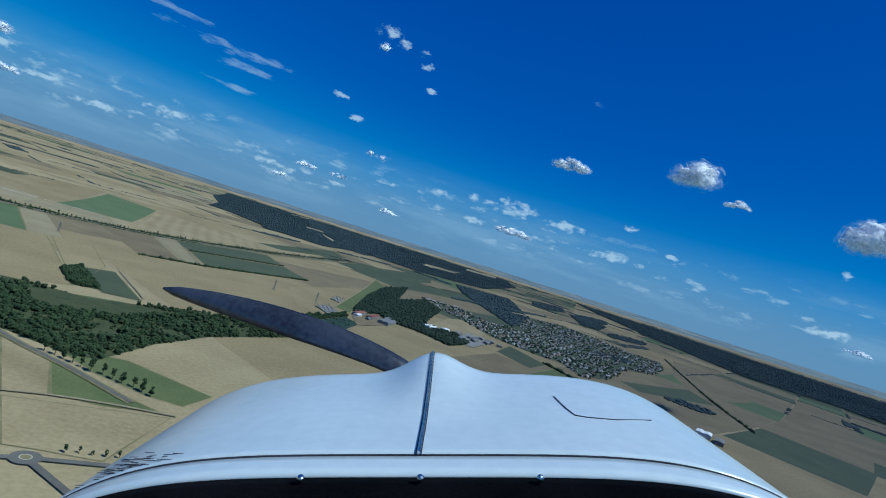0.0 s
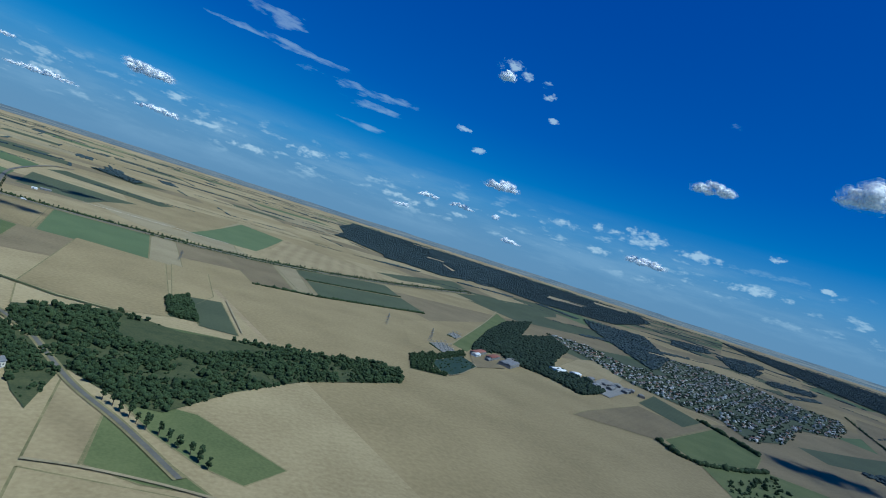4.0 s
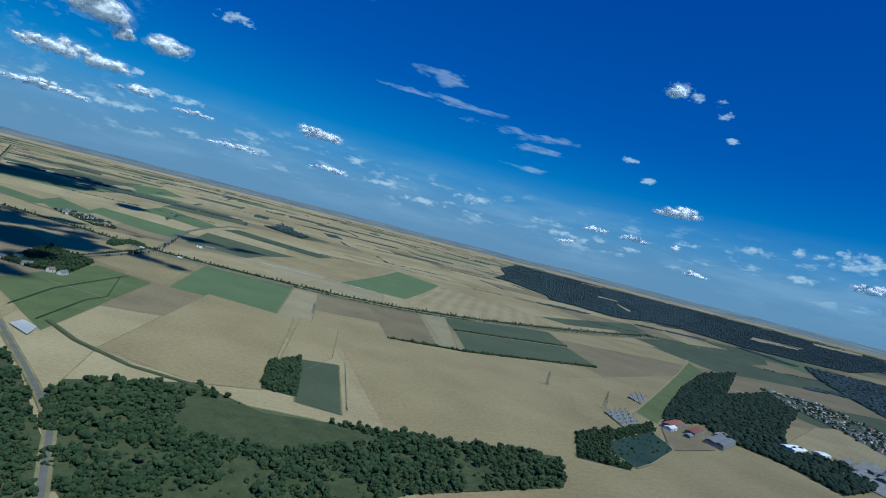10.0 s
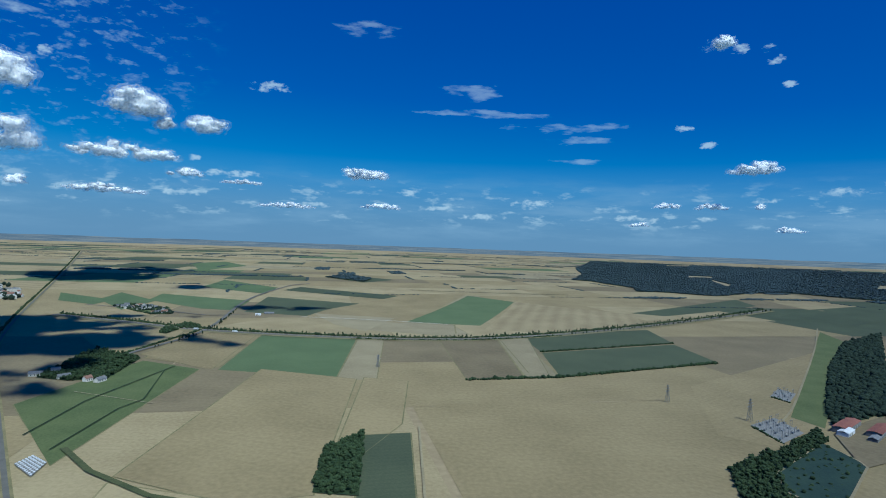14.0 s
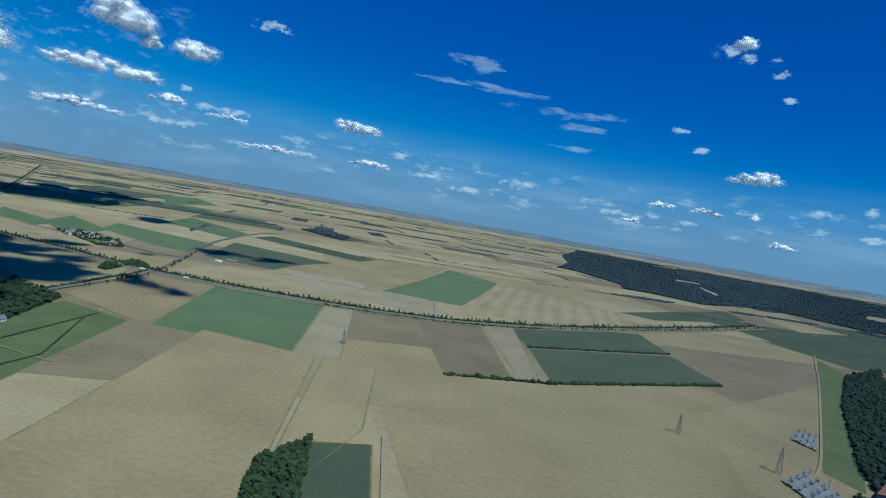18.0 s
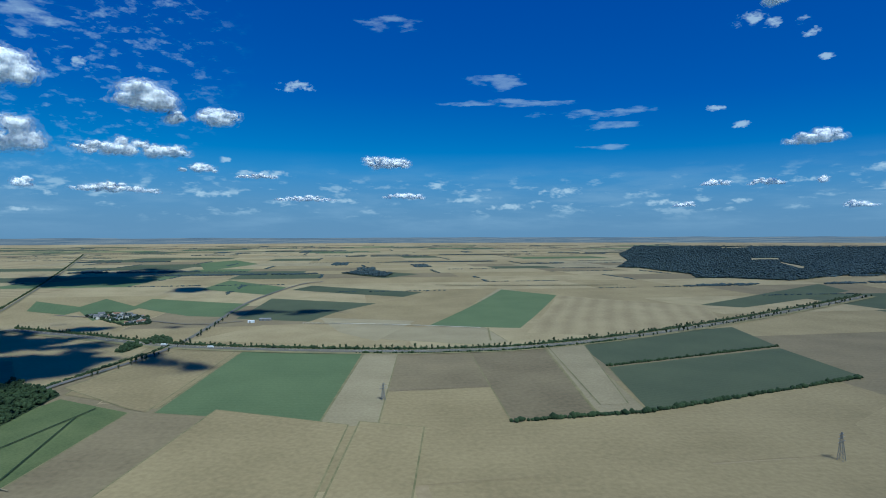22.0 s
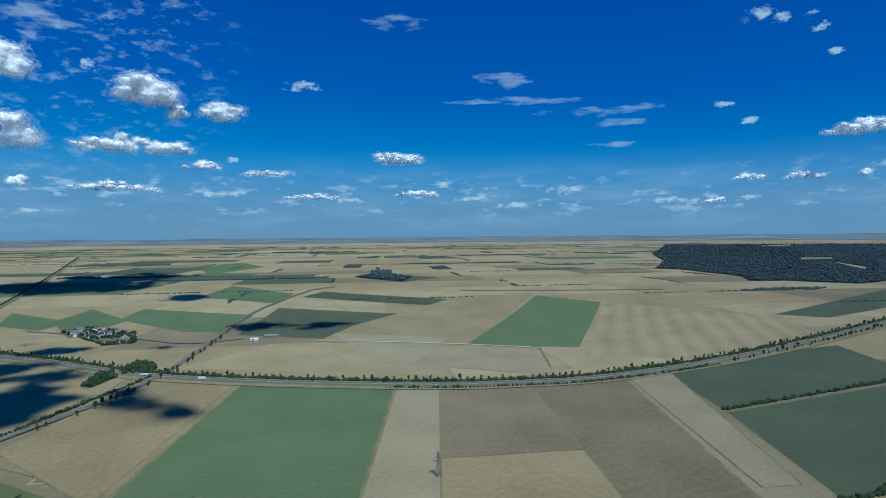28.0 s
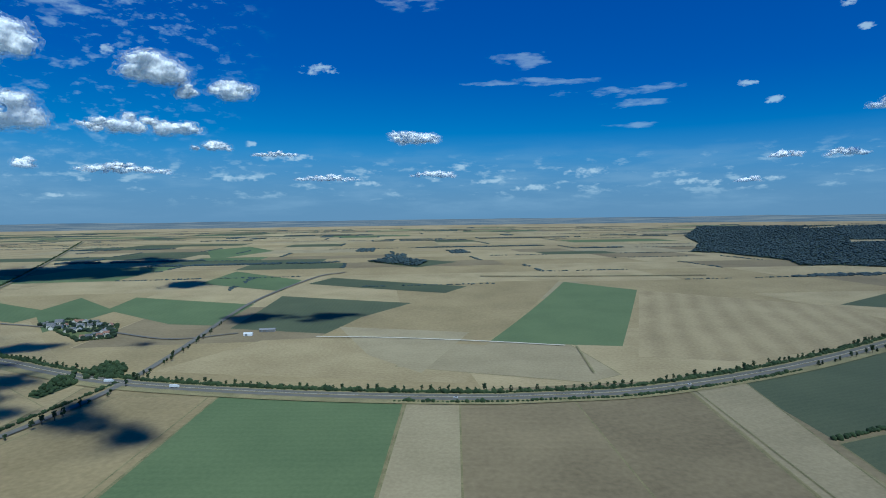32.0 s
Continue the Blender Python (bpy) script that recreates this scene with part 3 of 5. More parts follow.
copse_wood = [(-469, 2451), (-372, 2559), (-253, 2453), (-283, 2341)]
main_line = [(1167, 1722), (754, 1468), (432, 1253), (237, 1138), (76, 1068), (-33, 1048), (-129, 1041), (-318, 1055), (-521, 1093), (-648, 1144), (-766, 1199), (-947, 1266)]
cross_line = [(-550, 767), (-548, 831), (-521, 1098), (-599, 1678), (-562, 2091), (-494, 2202)]
rail_line = [(-324, 216), (-390, 295), (-645, 642), (-743, 772), (-1096, 1405), (-1789, 2860)]
wtrack_line = [(1078, 1362), (836, 1044), (502, 625), (417, 524), (383, 492)]
trk0_line = [(-228, -119), (-196, -124), (-154, -137), (-110, -155)]
trkg_line = [(-362, 1355), (-231, 1344), (-96, 1318), (28, 1286)]
lane_line = [(-979, 1454), (-750, 1399), (-597, 1339), (-504, 1384)]
far1_line = [(-77, 2118), (169, 2102), (562, 2080)]
sq1_line = [(-496, 570), (-376, 524)]
plotp_line = [(-56, 454), (-53, 269)]
CLEARING = [(-200, 230), (-87, 226), (-15, 206), (-109, 137), (-192, 150)]
STRIP_HEDGE = [(190, 930), (527, 1076)]
FIELD_HEDGE = [(19, 681), (172, 712), (509, 858)]
GLADE = [(1442, 2616), (1440, 2424), (1379, 2336), (1410, 2539)]
GLADES = [[(1407, 2767), (1517, 2724), (1474, 2661), (1365, 2702)], [(1501, 3250), (1647, 3236), (1608, 3172), (1476, 3206)], [(2076, 2312), (2311, 2222), (2194, 2135), (1968, 2200)], [(2589, 2479), (2795, 2349), (2717, 2270), (2516, 2375)], [(1791, 1208), (1874, 1183), (1827, 1142), (1745, 1166)]]
TREE_ROW = [(-193, -16), (-165, -56), (-141, -83), (-120, -116)]


def reined(outline):
    """An outline drawn in where it would pass the last fields."""
    return [(x * min(1, 3640 / math.hypot(x, y)), y * min(1, 3640 / math.hypot(x, y))) for x, y in outline]


farr_wood, strip_wood, right_wood, far_wood = map(reined, (farr_wood, strip_wood, right_wood, far_wood))

ribbon("verge", smooth_line(main_line), 46, MAT["verge"], 1.25, "dry grassy verge along the main road", "verge")


def beside(line, d):
    """The line set off by d metres to its left."""
    P = [Vector(p) for p in line]
    out = []
    for i, p in enumerate(P):
        t = (P[min(i + 1, len(P) - 1)] - P[max(i - 1, 0)]).normalized()
        out.append((p.x - t.y * d, p.y + t.x * d))
    return out


for side in (-5.5, 5.5):
    ribbon("road", beside(smooth_line(main_line), side), 8, MAT["asphalt"], 1.5, "asphalt carriageway of the main road", "road")
ribbon("crash_barrier", smooth_line(main_line), 0.7, MAT["gravel"], 2.0, "pale barrier between the carriageways", "barrier")

ribbon("road", smooth_line(cross_line), 9, MAT["asphalt"], 1.6, "country lane crossing the plain", "road")
rail_line = [(-140, -130), (-177, -59), (-216, 5), (-243, 66), (-271, 128), (-324, 206)] + rail_line[1:]
ribbon("verge", smooth_line(rail_line), 9, MAT["verge"], 1.25, "gravelly verge of a straight road", "verge")
ribbon("road", smooth_line(rail_line), 4.2, MAT["asphalt"], 1.5, "straight grey road leading to the horizon", "road")
ribbon("track", smooth_line(wtrack_line), 3.0, MAT["pale"], 1.5, "white gravel farm track", "track")
ribbon("track", smooth_line(trk0_line), 3, MAT["pale"], 1.5, "pale farm track", "track")
ribbon("track", smooth_line(trkg_line), 5, MAT["gravel"], 1.5, "pale field track", "track")
ribbon("track", smooth_line(lane_line), 6, MAT["asphalt"], 1.5, "narrow lane to the hamlet", "track")
ribbon("track", smooth_line(far1_line), 7, MAT["forest"], 1.5, "dark field edge", "track")
ribbon("track", sq1_line, 1.3, MAT["pale"], 1.5, "pale path across the meadow", "track")
ribbon("track", plotp_line, 2.4, MAT["pale"], 1.5, "pale farm path", "track")


# ---- trees ----
def blob_mesh(seed, sub=1, squash=0.85, rough=0.28):
    bm = bmesh.new()
    bmesh.ops.create_icosphere(bm, subdivisions=sub, radius=1)
    for v in bm.verts:
        d = v.co.normalized()
        v.co = d * (1 + rough * noise.noise(d * 1.7 + Vector((seed * 3.1, seed, 0))) * 1.6 + 0.7 * rough * noise.noise(d * 4.5 + Vector((seed, 0, seed))) + 0.45 * rough * noise.noise(d * 9.0 + Vector((0, seed, seed))))
        v.co.z *= squash
    vs = np.array([v.co[:] for v in bm.verts])
    fs = np.array([[v.index for v in f.verts] for f in bm.faces])
    bm.free()
    return vs, fs




def crown_mesh(seed, clumps, sub):
    """A crown of several uneven leaf clumps."""
    r = random.Random(seed)
    V, Fs, off = [], [], 0
    for i in range(clumps):
        vs, fs = blob_mesh(seed * 13 + i, sub, 0.9, 0.5)
        a, h = 2.4 * i + r.uniform(-0.4, 0.4), r.uniform(-0.35, 0.75)
        d = 0.62 * math.sqrt(max(0.0, 1 - h * h * 0.9)) * r.uniform(0.5, 1.05)
        V.append(vs * r.uniform(0.30, 0.55) + (math.cos(a) * d, math.sin(a) * d, h)); Fs.append(fs + off); off += len(vs)
    return np.concatenate(V), np.concatenate(Fs)


BLOBS = [crown_mesh(i + 1, 11, 2) for i in range(8)]
BLOBS_MID = [crown_mesh(i + 60, 7, 1) for i in range(6)]
BLOBS_LOW = [blob_mesh(i + 20, 1, 0.8, 0.35) for i in range(6)]


def canopy(name, spots, mat, label, low=False, category="wood"):
    """Many crowns as one mesh. spots: x, y, z of the crown's middle, and its radius."""
    rng = random.Random(len(spots))
    V, Fs, off = [], [], 0
    for x, y, zz, r in spots:
        vs, fs = rng.choice(BLOBS_MID if low is None else BLOBS_LOW if low else BLOBS)
        a = rng.uniform(0, 6.28)
        c, s = math.cos(a), math.sin(a)
        w = vs * (r * rng.uniform(0.85, 1.15), r * rng.uniform(0.85, 1.15), r * rng.uniform(0.8, 1.25) * (0.5 if mat is LEAF_HAZED else 1.0))
        V.append(np.c_[w[:, 0] * c - w[:, 1] * s + x, w[:, 0] * s + w[:, 1] * c + y, w[:, 2] + zz])
        Fs.append(fs + off)
        off += len(vs)
    if not V:
        return None
    V, Fs = np.concatenate(V), np.concatenate(Fs)
    me = bpy.data.meshes.new(name)
    me.vertices.add(len(V)); me.vertices.foreach_set("co", V.ravel())
    me.loops.add(3 * len(Fs)); me.loops.foreach_set("vertex_index", Fs.ravel())
    me.polygons.add(len(Fs)); me.polygons.foreach_set("loop_start", np.arange(0, 3 * len(Fs), 3))
    me.polygons.foreach_set("use_smooth", [True] * len(Fs))
    me.materials.append(mat)
    me.update(); me.validate()
    return tagged(new(name, me), label, category, kind="stuff")


def scatter(poly, step, size, rng, holes=(), open_wood=False):
    xs, ys = [p[0] for p in poly], [p[1] for p in poly]
    spots = []
    y = min(ys)
    while y < max(ys):
        x = min(xs)
        while x < max(xs):
            p = (x + rng.uniform(-.5, .5) * step, y + rng.uniform(-.5, .5) * step)
            gap = open_wood and noise.noise((p[0] / 38, p[1] / 38, 5.0)) + rng.uniform(-0.25, 0.25) < -0.24
            if inside(p, poly) and not any(inside(p, q) for q in holes) and not (gap and rng.random() < 0.85):
                r = size * (rng.uniform(0.65, 1.35) if not gap else rng.uniform(0.3, 0.6))
                if open_wood:
                    r *= rng.choice((0.6, 0.85, 1.0, 1.1))
                spots.append((p[0], p[1], lift(*p) + r * (rng.uniform(0.55, 1.15) if step < 10 else rng.uniform(0.3, 0.55)), r))
            x += step
        y += step
    return spots


rng = random.Random(3)
LAID = []
for outline, step, size, mat, low, label in (
    (valley_wood, 4.9, 3.0, LEAF, False, "dense mixed valley wood of dark green crowns"),
    (junction_wood, 6.0, 3.0, LEAF, True, "dark scrub at the road junction"),
    (layby_wood, 6.0, 3.2, LEAF, True, "trees round a lay-by of the main road"),
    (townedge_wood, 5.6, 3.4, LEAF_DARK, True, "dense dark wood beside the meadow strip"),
    (leftscrub_wood, 5.5, 2.6, LEAF, False, "scrub and young trees beside a lane"),
    (left_wood, 6.5, 2.8, LEAF, None, "scrub and bushes beside the road"),
    (pond_wood, 5.0, 2.8, LEAF, None, "dark alder wood round a settling pond"),
    (roadside_wood, 5.0, 3.0, LEAF, None, "bushy trees along the straight road"),
    (grove_wood, 4.4, 2.8, LEAF, False, "small grove of leafy trees in a field"),
    (farm_wood, 5.2, 3.3, LEAF, None, "dark grove round a farm"),
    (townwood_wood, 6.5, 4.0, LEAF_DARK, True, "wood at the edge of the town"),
    (strip_wood, 8.5, 4.6, LEAF_HAZED, True, "far forest strip below the horizon"),
    (small_wood, 11.0, 6.0, LEAF_HAZED, True, "small dark wood behind the town"),
    (mid_wood, 12.0, 7.0, LEAF_HAZED, True, "dark wood behind the town"),
    (far_wood, 8.5, 4.6, LEAF_HAZED, True, "large dark forest on the plain, tinted with haze blue"),
    (farr_wood, 8.5, 4.6, LEAF_HAZED, True, "far forest belt along the horizon"),
    (right_wood, 8.5, 4.6, LEAF_HAZED, True, "far forest behind the town"),
    (copse_wood, 9.0, 5.5, LEAF_HAZED, True, "dark copse among far fields"),
):
    loose = outline in (valley_wood, left_wood, leftscrub_wood, roadside_wood)
    # dense woods: a dark underlay stands in for shade between crowns, hiding straw
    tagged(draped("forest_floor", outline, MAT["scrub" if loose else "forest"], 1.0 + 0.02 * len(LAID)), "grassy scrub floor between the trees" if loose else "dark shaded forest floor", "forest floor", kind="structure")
    LAID.append(outline)
    holes = [CLEARING] if outline is valley_wood else [GLADE] + GLADES if mat is LEAF_HAZED else ()
    canopy("wood", scatter(outline, step, size, rng, holes, loose), mat, label, low)

for outline in [GLADE] + GLADES:
    tagged(draped("glade", outline, MAT["pale"], 1.6), "pale open glade in the forest", "glade", kind="structure")

far_spots = []
for (x1, y1), (x2, y2) in FAR_HEDGES:
    d = math.hypot(x2 - x1, y2 - y1)
    wide = rng.random() < 0.18
    for i in range(int(d / 9) + 1):
        k = i * 9 / d
        for j in range(4 if wide else 1):
            x, y, s = fold(x1 + (x2 - x1) * k + rng.uniform(-8, 8) + j * 25, y1 + (y2 - y1) * k + rng.uniform(-5, 5) + j * 20)
            r = max(2.6, 13 * s ** 0.6 * rng.uniform(0.5, 1.0) * (0.5 if not wide else 0.85))
            if noise.noise((x / 60, y / 60, 3.0)) > -0.25:
                far_spots.append((x, y, lift(x, y) + r * 0.15, r))
canopy("far_hedges", far_spots, LEAF_HAZED, "far hedges and copses between the fields", True, "hedges")


def tree(kind):
    r = random.Random(kind * 11 + 5)
    root = new("tree")
    tall, wide = ((9, 3.6), (11, 4.2), (7.5, 3.4), (12, 3.2))[kind]
    bm = bmesh.new()
    bmesh.ops.create_cone(bm, cap_ends=True, segments=7, radius1=0.38, radius2=0.16, depth=tall * 0.6, matrix=pose(0, 0, tall * 0.3))
    for i in range(4):
        a = i * 1.6 + r.uniform(0, .6)
        bmesh.ops.create_cone(bm, cap_ends=True, segments=5, radius1=0.14, radius2=0.04, depth=tall * 0.32, matrix=pose(math.cos(a) * wide * .22, math.sin(a) * wide * .22, tall * 0.52, -math.sin(a) * 40, math.cos(a) * 40))
    part("trunk", bm, BARK, root)
    V, Fs, off = [], [], 0
    for i in range(14):
        a, h = r.uniform(0, 6.28), r.uniform(0.32, 0.92)
        d = wide * 0.62 * r.uniform(0.2, 1) * (1.15 - abs(h - 0.55) * 1.5)
        vs, fs = r.choice(BLOBS_MID)
        s = wide * r.uniform(0.28, 0.48)
        V.append(vs * s + (math.cos(a) * d, math.sin(a) * d, tall * h)); Fs.append(fs + off); off += len(vs)
    V, Fs = np.concatenate(V), np.concatenate(Fs)
    me = mesh_of("crown", V.tolist(), Fs.tolist(), [LEAF], smooth=True)
    c = new("crown", me); c.parent = root
    return tagged(root, "leafy green roadside tree with a rounded crown", "tree", "trees along roads and fields")


TREES = [tree(k) for k in range(4)]
USED = set()


def plant(x, y, size=1.0, kind=None):
    k = rng.randrange(4) if kind is None else kind
    m = pose(x, y, lift(x, y) + 0.6 * min(1, 1), 0, 0, rng.uniform(0, 360))
    if k not in USED:
        USED.add(k)
        TREES[k].scale = (size,) * 3
        TREES[k].matrix_basis = m @ Matrix.Diagonal((size, size, size, 1))
        return
    t = copy_thing(TREES[k], m)
    t.scale = (size * rng.uniform(0.85, 1.2),) * 3


def along(line, step, side=0.0, jitter=2.0, skip=0.0):
    """Places every step metres along a line, set off to its left."""
    P = [Vector(p) for p in line]
    left, out = 0.0, []
    for a, b in zip(P, P[1:]):
        d = (b - a).length
        n = Vector((-(b - a).y, (b - a).x)) / d
        while left < d:
            q = a + (b - a) * (left / d) + n * (side + rng.uniform(-jitter, jitter))
            if rng.random() >= skip:
                out.append((q.x, q.y))
            left += step
        left -= d
    return out


def hedge(line, size, step, label, side=0.0):
    spots = []
    for x, y in along(line, step, side, size * 0.4):
        r = size * rng.uniform(0.6, 1.3)
        spots.append((x, y, lift(x, y) + r * 0.6, r))
    canopy("hedge", spots, LEAF, label, True, "hedge")


main_s = smooth_line(main_line)
for x, y in along(main_s, 10, -17, 2, 0.1):
    plant(x, y, rng.uniform(0.6, 0.85))
hedge(main_s, 3.6, 4.0, "dense hedge beside the main road", -16)
hedge(main_s[len(main_s) // 4:len(main_s) // 2 + 8], 2.6, 5, "low hedge on the near side of the main road", 15)
for x, y in along(main_s[:len(main_s) // 4], 13, 15, 2, 0.35):
    plant(x, y, rng.uniform(0.6, 0.95))
hedge(STRIP_HEDGE, 2.8, 4.5, "dark hedge between two maize strips")
hedge(FIELD_HEDGE, 3.4, 4.5, "dark hedge along the maize field")
hedge(smooth_line(cross_line[:3]), 2.6, 5, "dark hedge along the country lane", 8)
for x, y in along(smooth_line(cross_line)[10:22], 12, -9, 4, 0.3):
    plant(x, y, rng.uniform(0.6, 0.9))
hedge(smooth_line(rail_line)[52:], 3.0, 9, "hedge along the straight road", 10)
for x, y in along(TREE_ROW, 11, 0, 2):
    plant(x, y, rng.uniform(0.9, 1.2))

TOWN = [(1136, 1100), (1295, 1038), (1230, 800), (1371, 827), (1849, 1130), (2011, 1076), (2056, 911), (2015, 711), (2093, 581), (1918, 472), (1671, 382), (1508, 398), (1158, 227), (980, 200), (1069, 336), (1006, 389), (983, 481), (981, 561), (1041, 738), (1071, 939)]
FAR_TOWN = [(-1451, 1695), (-1425, 1763), (-1236, 1593), (-1171, 1463), (-1247, 1415)]
WORKS = [(676, 392), (860, 515), (886, 442), (698, 327)]
TREE_LINE = [(926, 286), (902, 189), (870, 104)]
SHADE_LINE = [(498, -115), (640, -102), (766, -95)]
COPSE_LINE = [(591, 106), (575, 60), (591, 25), (680, 22), (771, 31)]
TREE_ROAD = [(2253, 641), (1903, 358), (1572, 106), (1300, -110)]
PARK = [(586, -20), (777, 14), (669, -69), (498, -98)]
COPSES = [(2475, 1543), (2649, 1345), (2439, 963), (1690, 560), (1300, 60)]
LEFT_TOWN = [(-748, 728), (-698, 709), (-543, 493), (-475, 384), (-468, 343)]
HAMLET = [(-894, 1448), (-880, 1500), (-752, 1448), (-698, 1348), (-738, 1326)]
SUBSTATION = [(341, 480), (392, 513), (389, 454), (340, 418)]
SUBSTATION_SMALL = [(455, 618), (499, 666), (507, 636), (464, 588)]
YARD = [(424, 453), (509, 506), (602, 555), (472, 391), (374, 349)]
POND = [(276, 334), (386, 422), (385, 367), (380, 352), (310, 285), (275, 259), (259, 292)]
PLOT = [(-409, 333), (-406, 354), (-384, 338), (-378, 307)]
ROUNDABOUT = [(-217, -227)]
HALLS = [(677, 476), (733, 478), (769, 465), (849, 455), (846, 421)]
MASTS = [(284, 578), (351, 498), (-121, 761)]
SHED = [(-480, 1369), (-437, 1366), (-459, 1402)]
FARM = [(-595, 650), (-579, 669), (-550, 639), (-511, 627), (-494, 627)]
SHADOW = [(-903, 1039), (-698, 970), (-623, 671)]
SHADOW_MORE = [(-816, 849), (-684, 848), (-1020, 1155), (-790, 1117), (-559, 571), (-1374, 2145), (-1212, 2138)]
SHADOW_LATE = [(-538, 1467), (-445, 1581), (-805, 1271), (-663, 1108), (-514, 1015), (-1302, 2393), (-874, 1945), (-617, 1300)]
SHADOW_TWO = [(-709, 1010), (-608, 953), (-797, 1101)]
SHADOW_SPOTS = [(-497, 1525), (-381, 1566), (-487, 973), (-425, 931), (-1322, 2113), (-550, 819)]
LORRY = [(-536, 1100), (-436, 1111)]
DITCH_ONE = [(-450, 406), (-459, 529), (-436, 729)]
DITCH_TWO = [(-401, 368), (-406, 501), (-396, 542), (-438, 698)]
BAND = [(-391, 373), (-339, 321), (-269, 275), (-199, 254)]
RIDGE = [(44, 1283), (37, 1137)]

GREY = surface("grey_gravel", (0.14, 0.14, 0.14), (0.27, 0.26, 0.25), 0.1, 1.5)

# ---- buildings ----
def house(kind):
    w, d, h, roof_h, roof = ((11, 8.5, 5.2, 3.6, TILE), (13, 9, 5.6, 4.2, SLATE), (9.5, 8, 4.4, 2.4, SLATE), (18, 8.5, 4.2, 3.4, SLATE), (10, 9, 6.2, 3.0, SLATE))[kind]
    root = new("house")
    bm = bmesh.new()
    box(bm, 0, 0, h / 2, w, d, h)
    for s in (-1, 1):
        a = [bm.verts.new((s * w / 2, y, z)) for y, z in ((-d / 2, h), (d / 2, h), (0, h + roof_h * 0.93))]
        bm.faces.new(a if s > 0 else a[::-1])
    part("wall", bm, PLASTER, root)
    bm = bmesh.new()
    o, t = 0.45, 0.28
    for s in (-1, 1):
        q = [(-w / 2 - o, s * (d / 2 + o), h - o * 0.7), (w / 2 + o, s * (d / 2 + o), h - o * 0.7), (w / 2 + o, 0, h + roof_h), (-w / 2 - o, 0, h + roof_h)]
        lo = [bm.verts.new(p) for p in q]
        hi = [bm.verts.new((p[0], p[1], p[2] + t)) for p in q]
        bm.faces.new(lo); bm.faces.new(hi)
        for i in range(4):
            bm.faces.new((lo[i], lo[(i + 1) % 4], hi[(i + 1) % 4], hi[i]))
    bmesh.ops.recalc_face_normals(bm, faces=bm.faces[:])
    part("roof", bm, roof, root, "clay tile roof" if roof is TILE else "grey slate roof")
    bm = bmesh.new()
    box(bm, w * 0.3, 0.6, h + roof_h * 0.85, 0.7, 0.7, 1.8)
    part("chimney", bm, TILE, root)
    for s in (-1, 1):
        for i in (-1, 0, 1):
            bm = bmesh.new()
            box(bm, i * w * 0.3, s * (d / 2 + 0.03), h * 0.5, 1.3, 0.10, 1.5 if i else 2.1)
            part("window" if i else "door", bm, DARKGLASS, root)
    return tagged(root, ("plastered family house with a red clay tile roof", "plastered house with a steep slate roof", "low cottage with a grey slate roof", "long farmhouse with a grey slate roof", "square town house with a slate roof")[kind], "house", "houses of the town and hamlets")


DARKGLASS = surface("dark_window_glass", (0.02, 0.025, 0.03), (0.06, 0.07, 0.08), 0.5, 2, rough=0.15, bump=0)
HOUSES = [house(k) for k in range(5)]
HOUSED = set()


def settle(x, y, turn, size=1.0, kind=None):
    k = rng.randrange(5) if kind is None else kind
    m = pose(x, y, lift(x, y) + 0.55, 0, 0, turn)
    if k not in HOUSED:
        HOUSED.add(k)
        HOUSES[k].matrix_basis = m
        HOUSES[k].scale = (size,) * 3
        return
    copy_thing(HOUSES[k], m).scale = (size,) * 3


def gable(x, y, turn, s):
    """A far house, walls and roof, for a joined quarter."""
    w, d, h, p = 5.5 * s, 4.2 * s, 4.6 * s, 2.6 * s
    c, n = math.cos(radians(turn)), math.sin(radians(turn))
    q = [(-w, -d, 0), (w, -d, 0), (w, d, 0), (-w, d, 0), (-w, -d, h), (w, -d, h), (w, d, h), (-w, d, h), (-w, 0, h + p), (w, 0, h + p)]
    v = [(x + a * c - b * n, y + a * n + b * c, lift(x, y) + 0.5 + e) for a, b, e in q]
    return v, [(0, 1, 5, 4), (2, 3, 7, 6), (1, 2, 6, 9, 5), (3, 0, 4, 8, 7), (4, 5, 9, 8), (6, 7, 8, 9)], [0, 0, 0, 0, 1, 1]


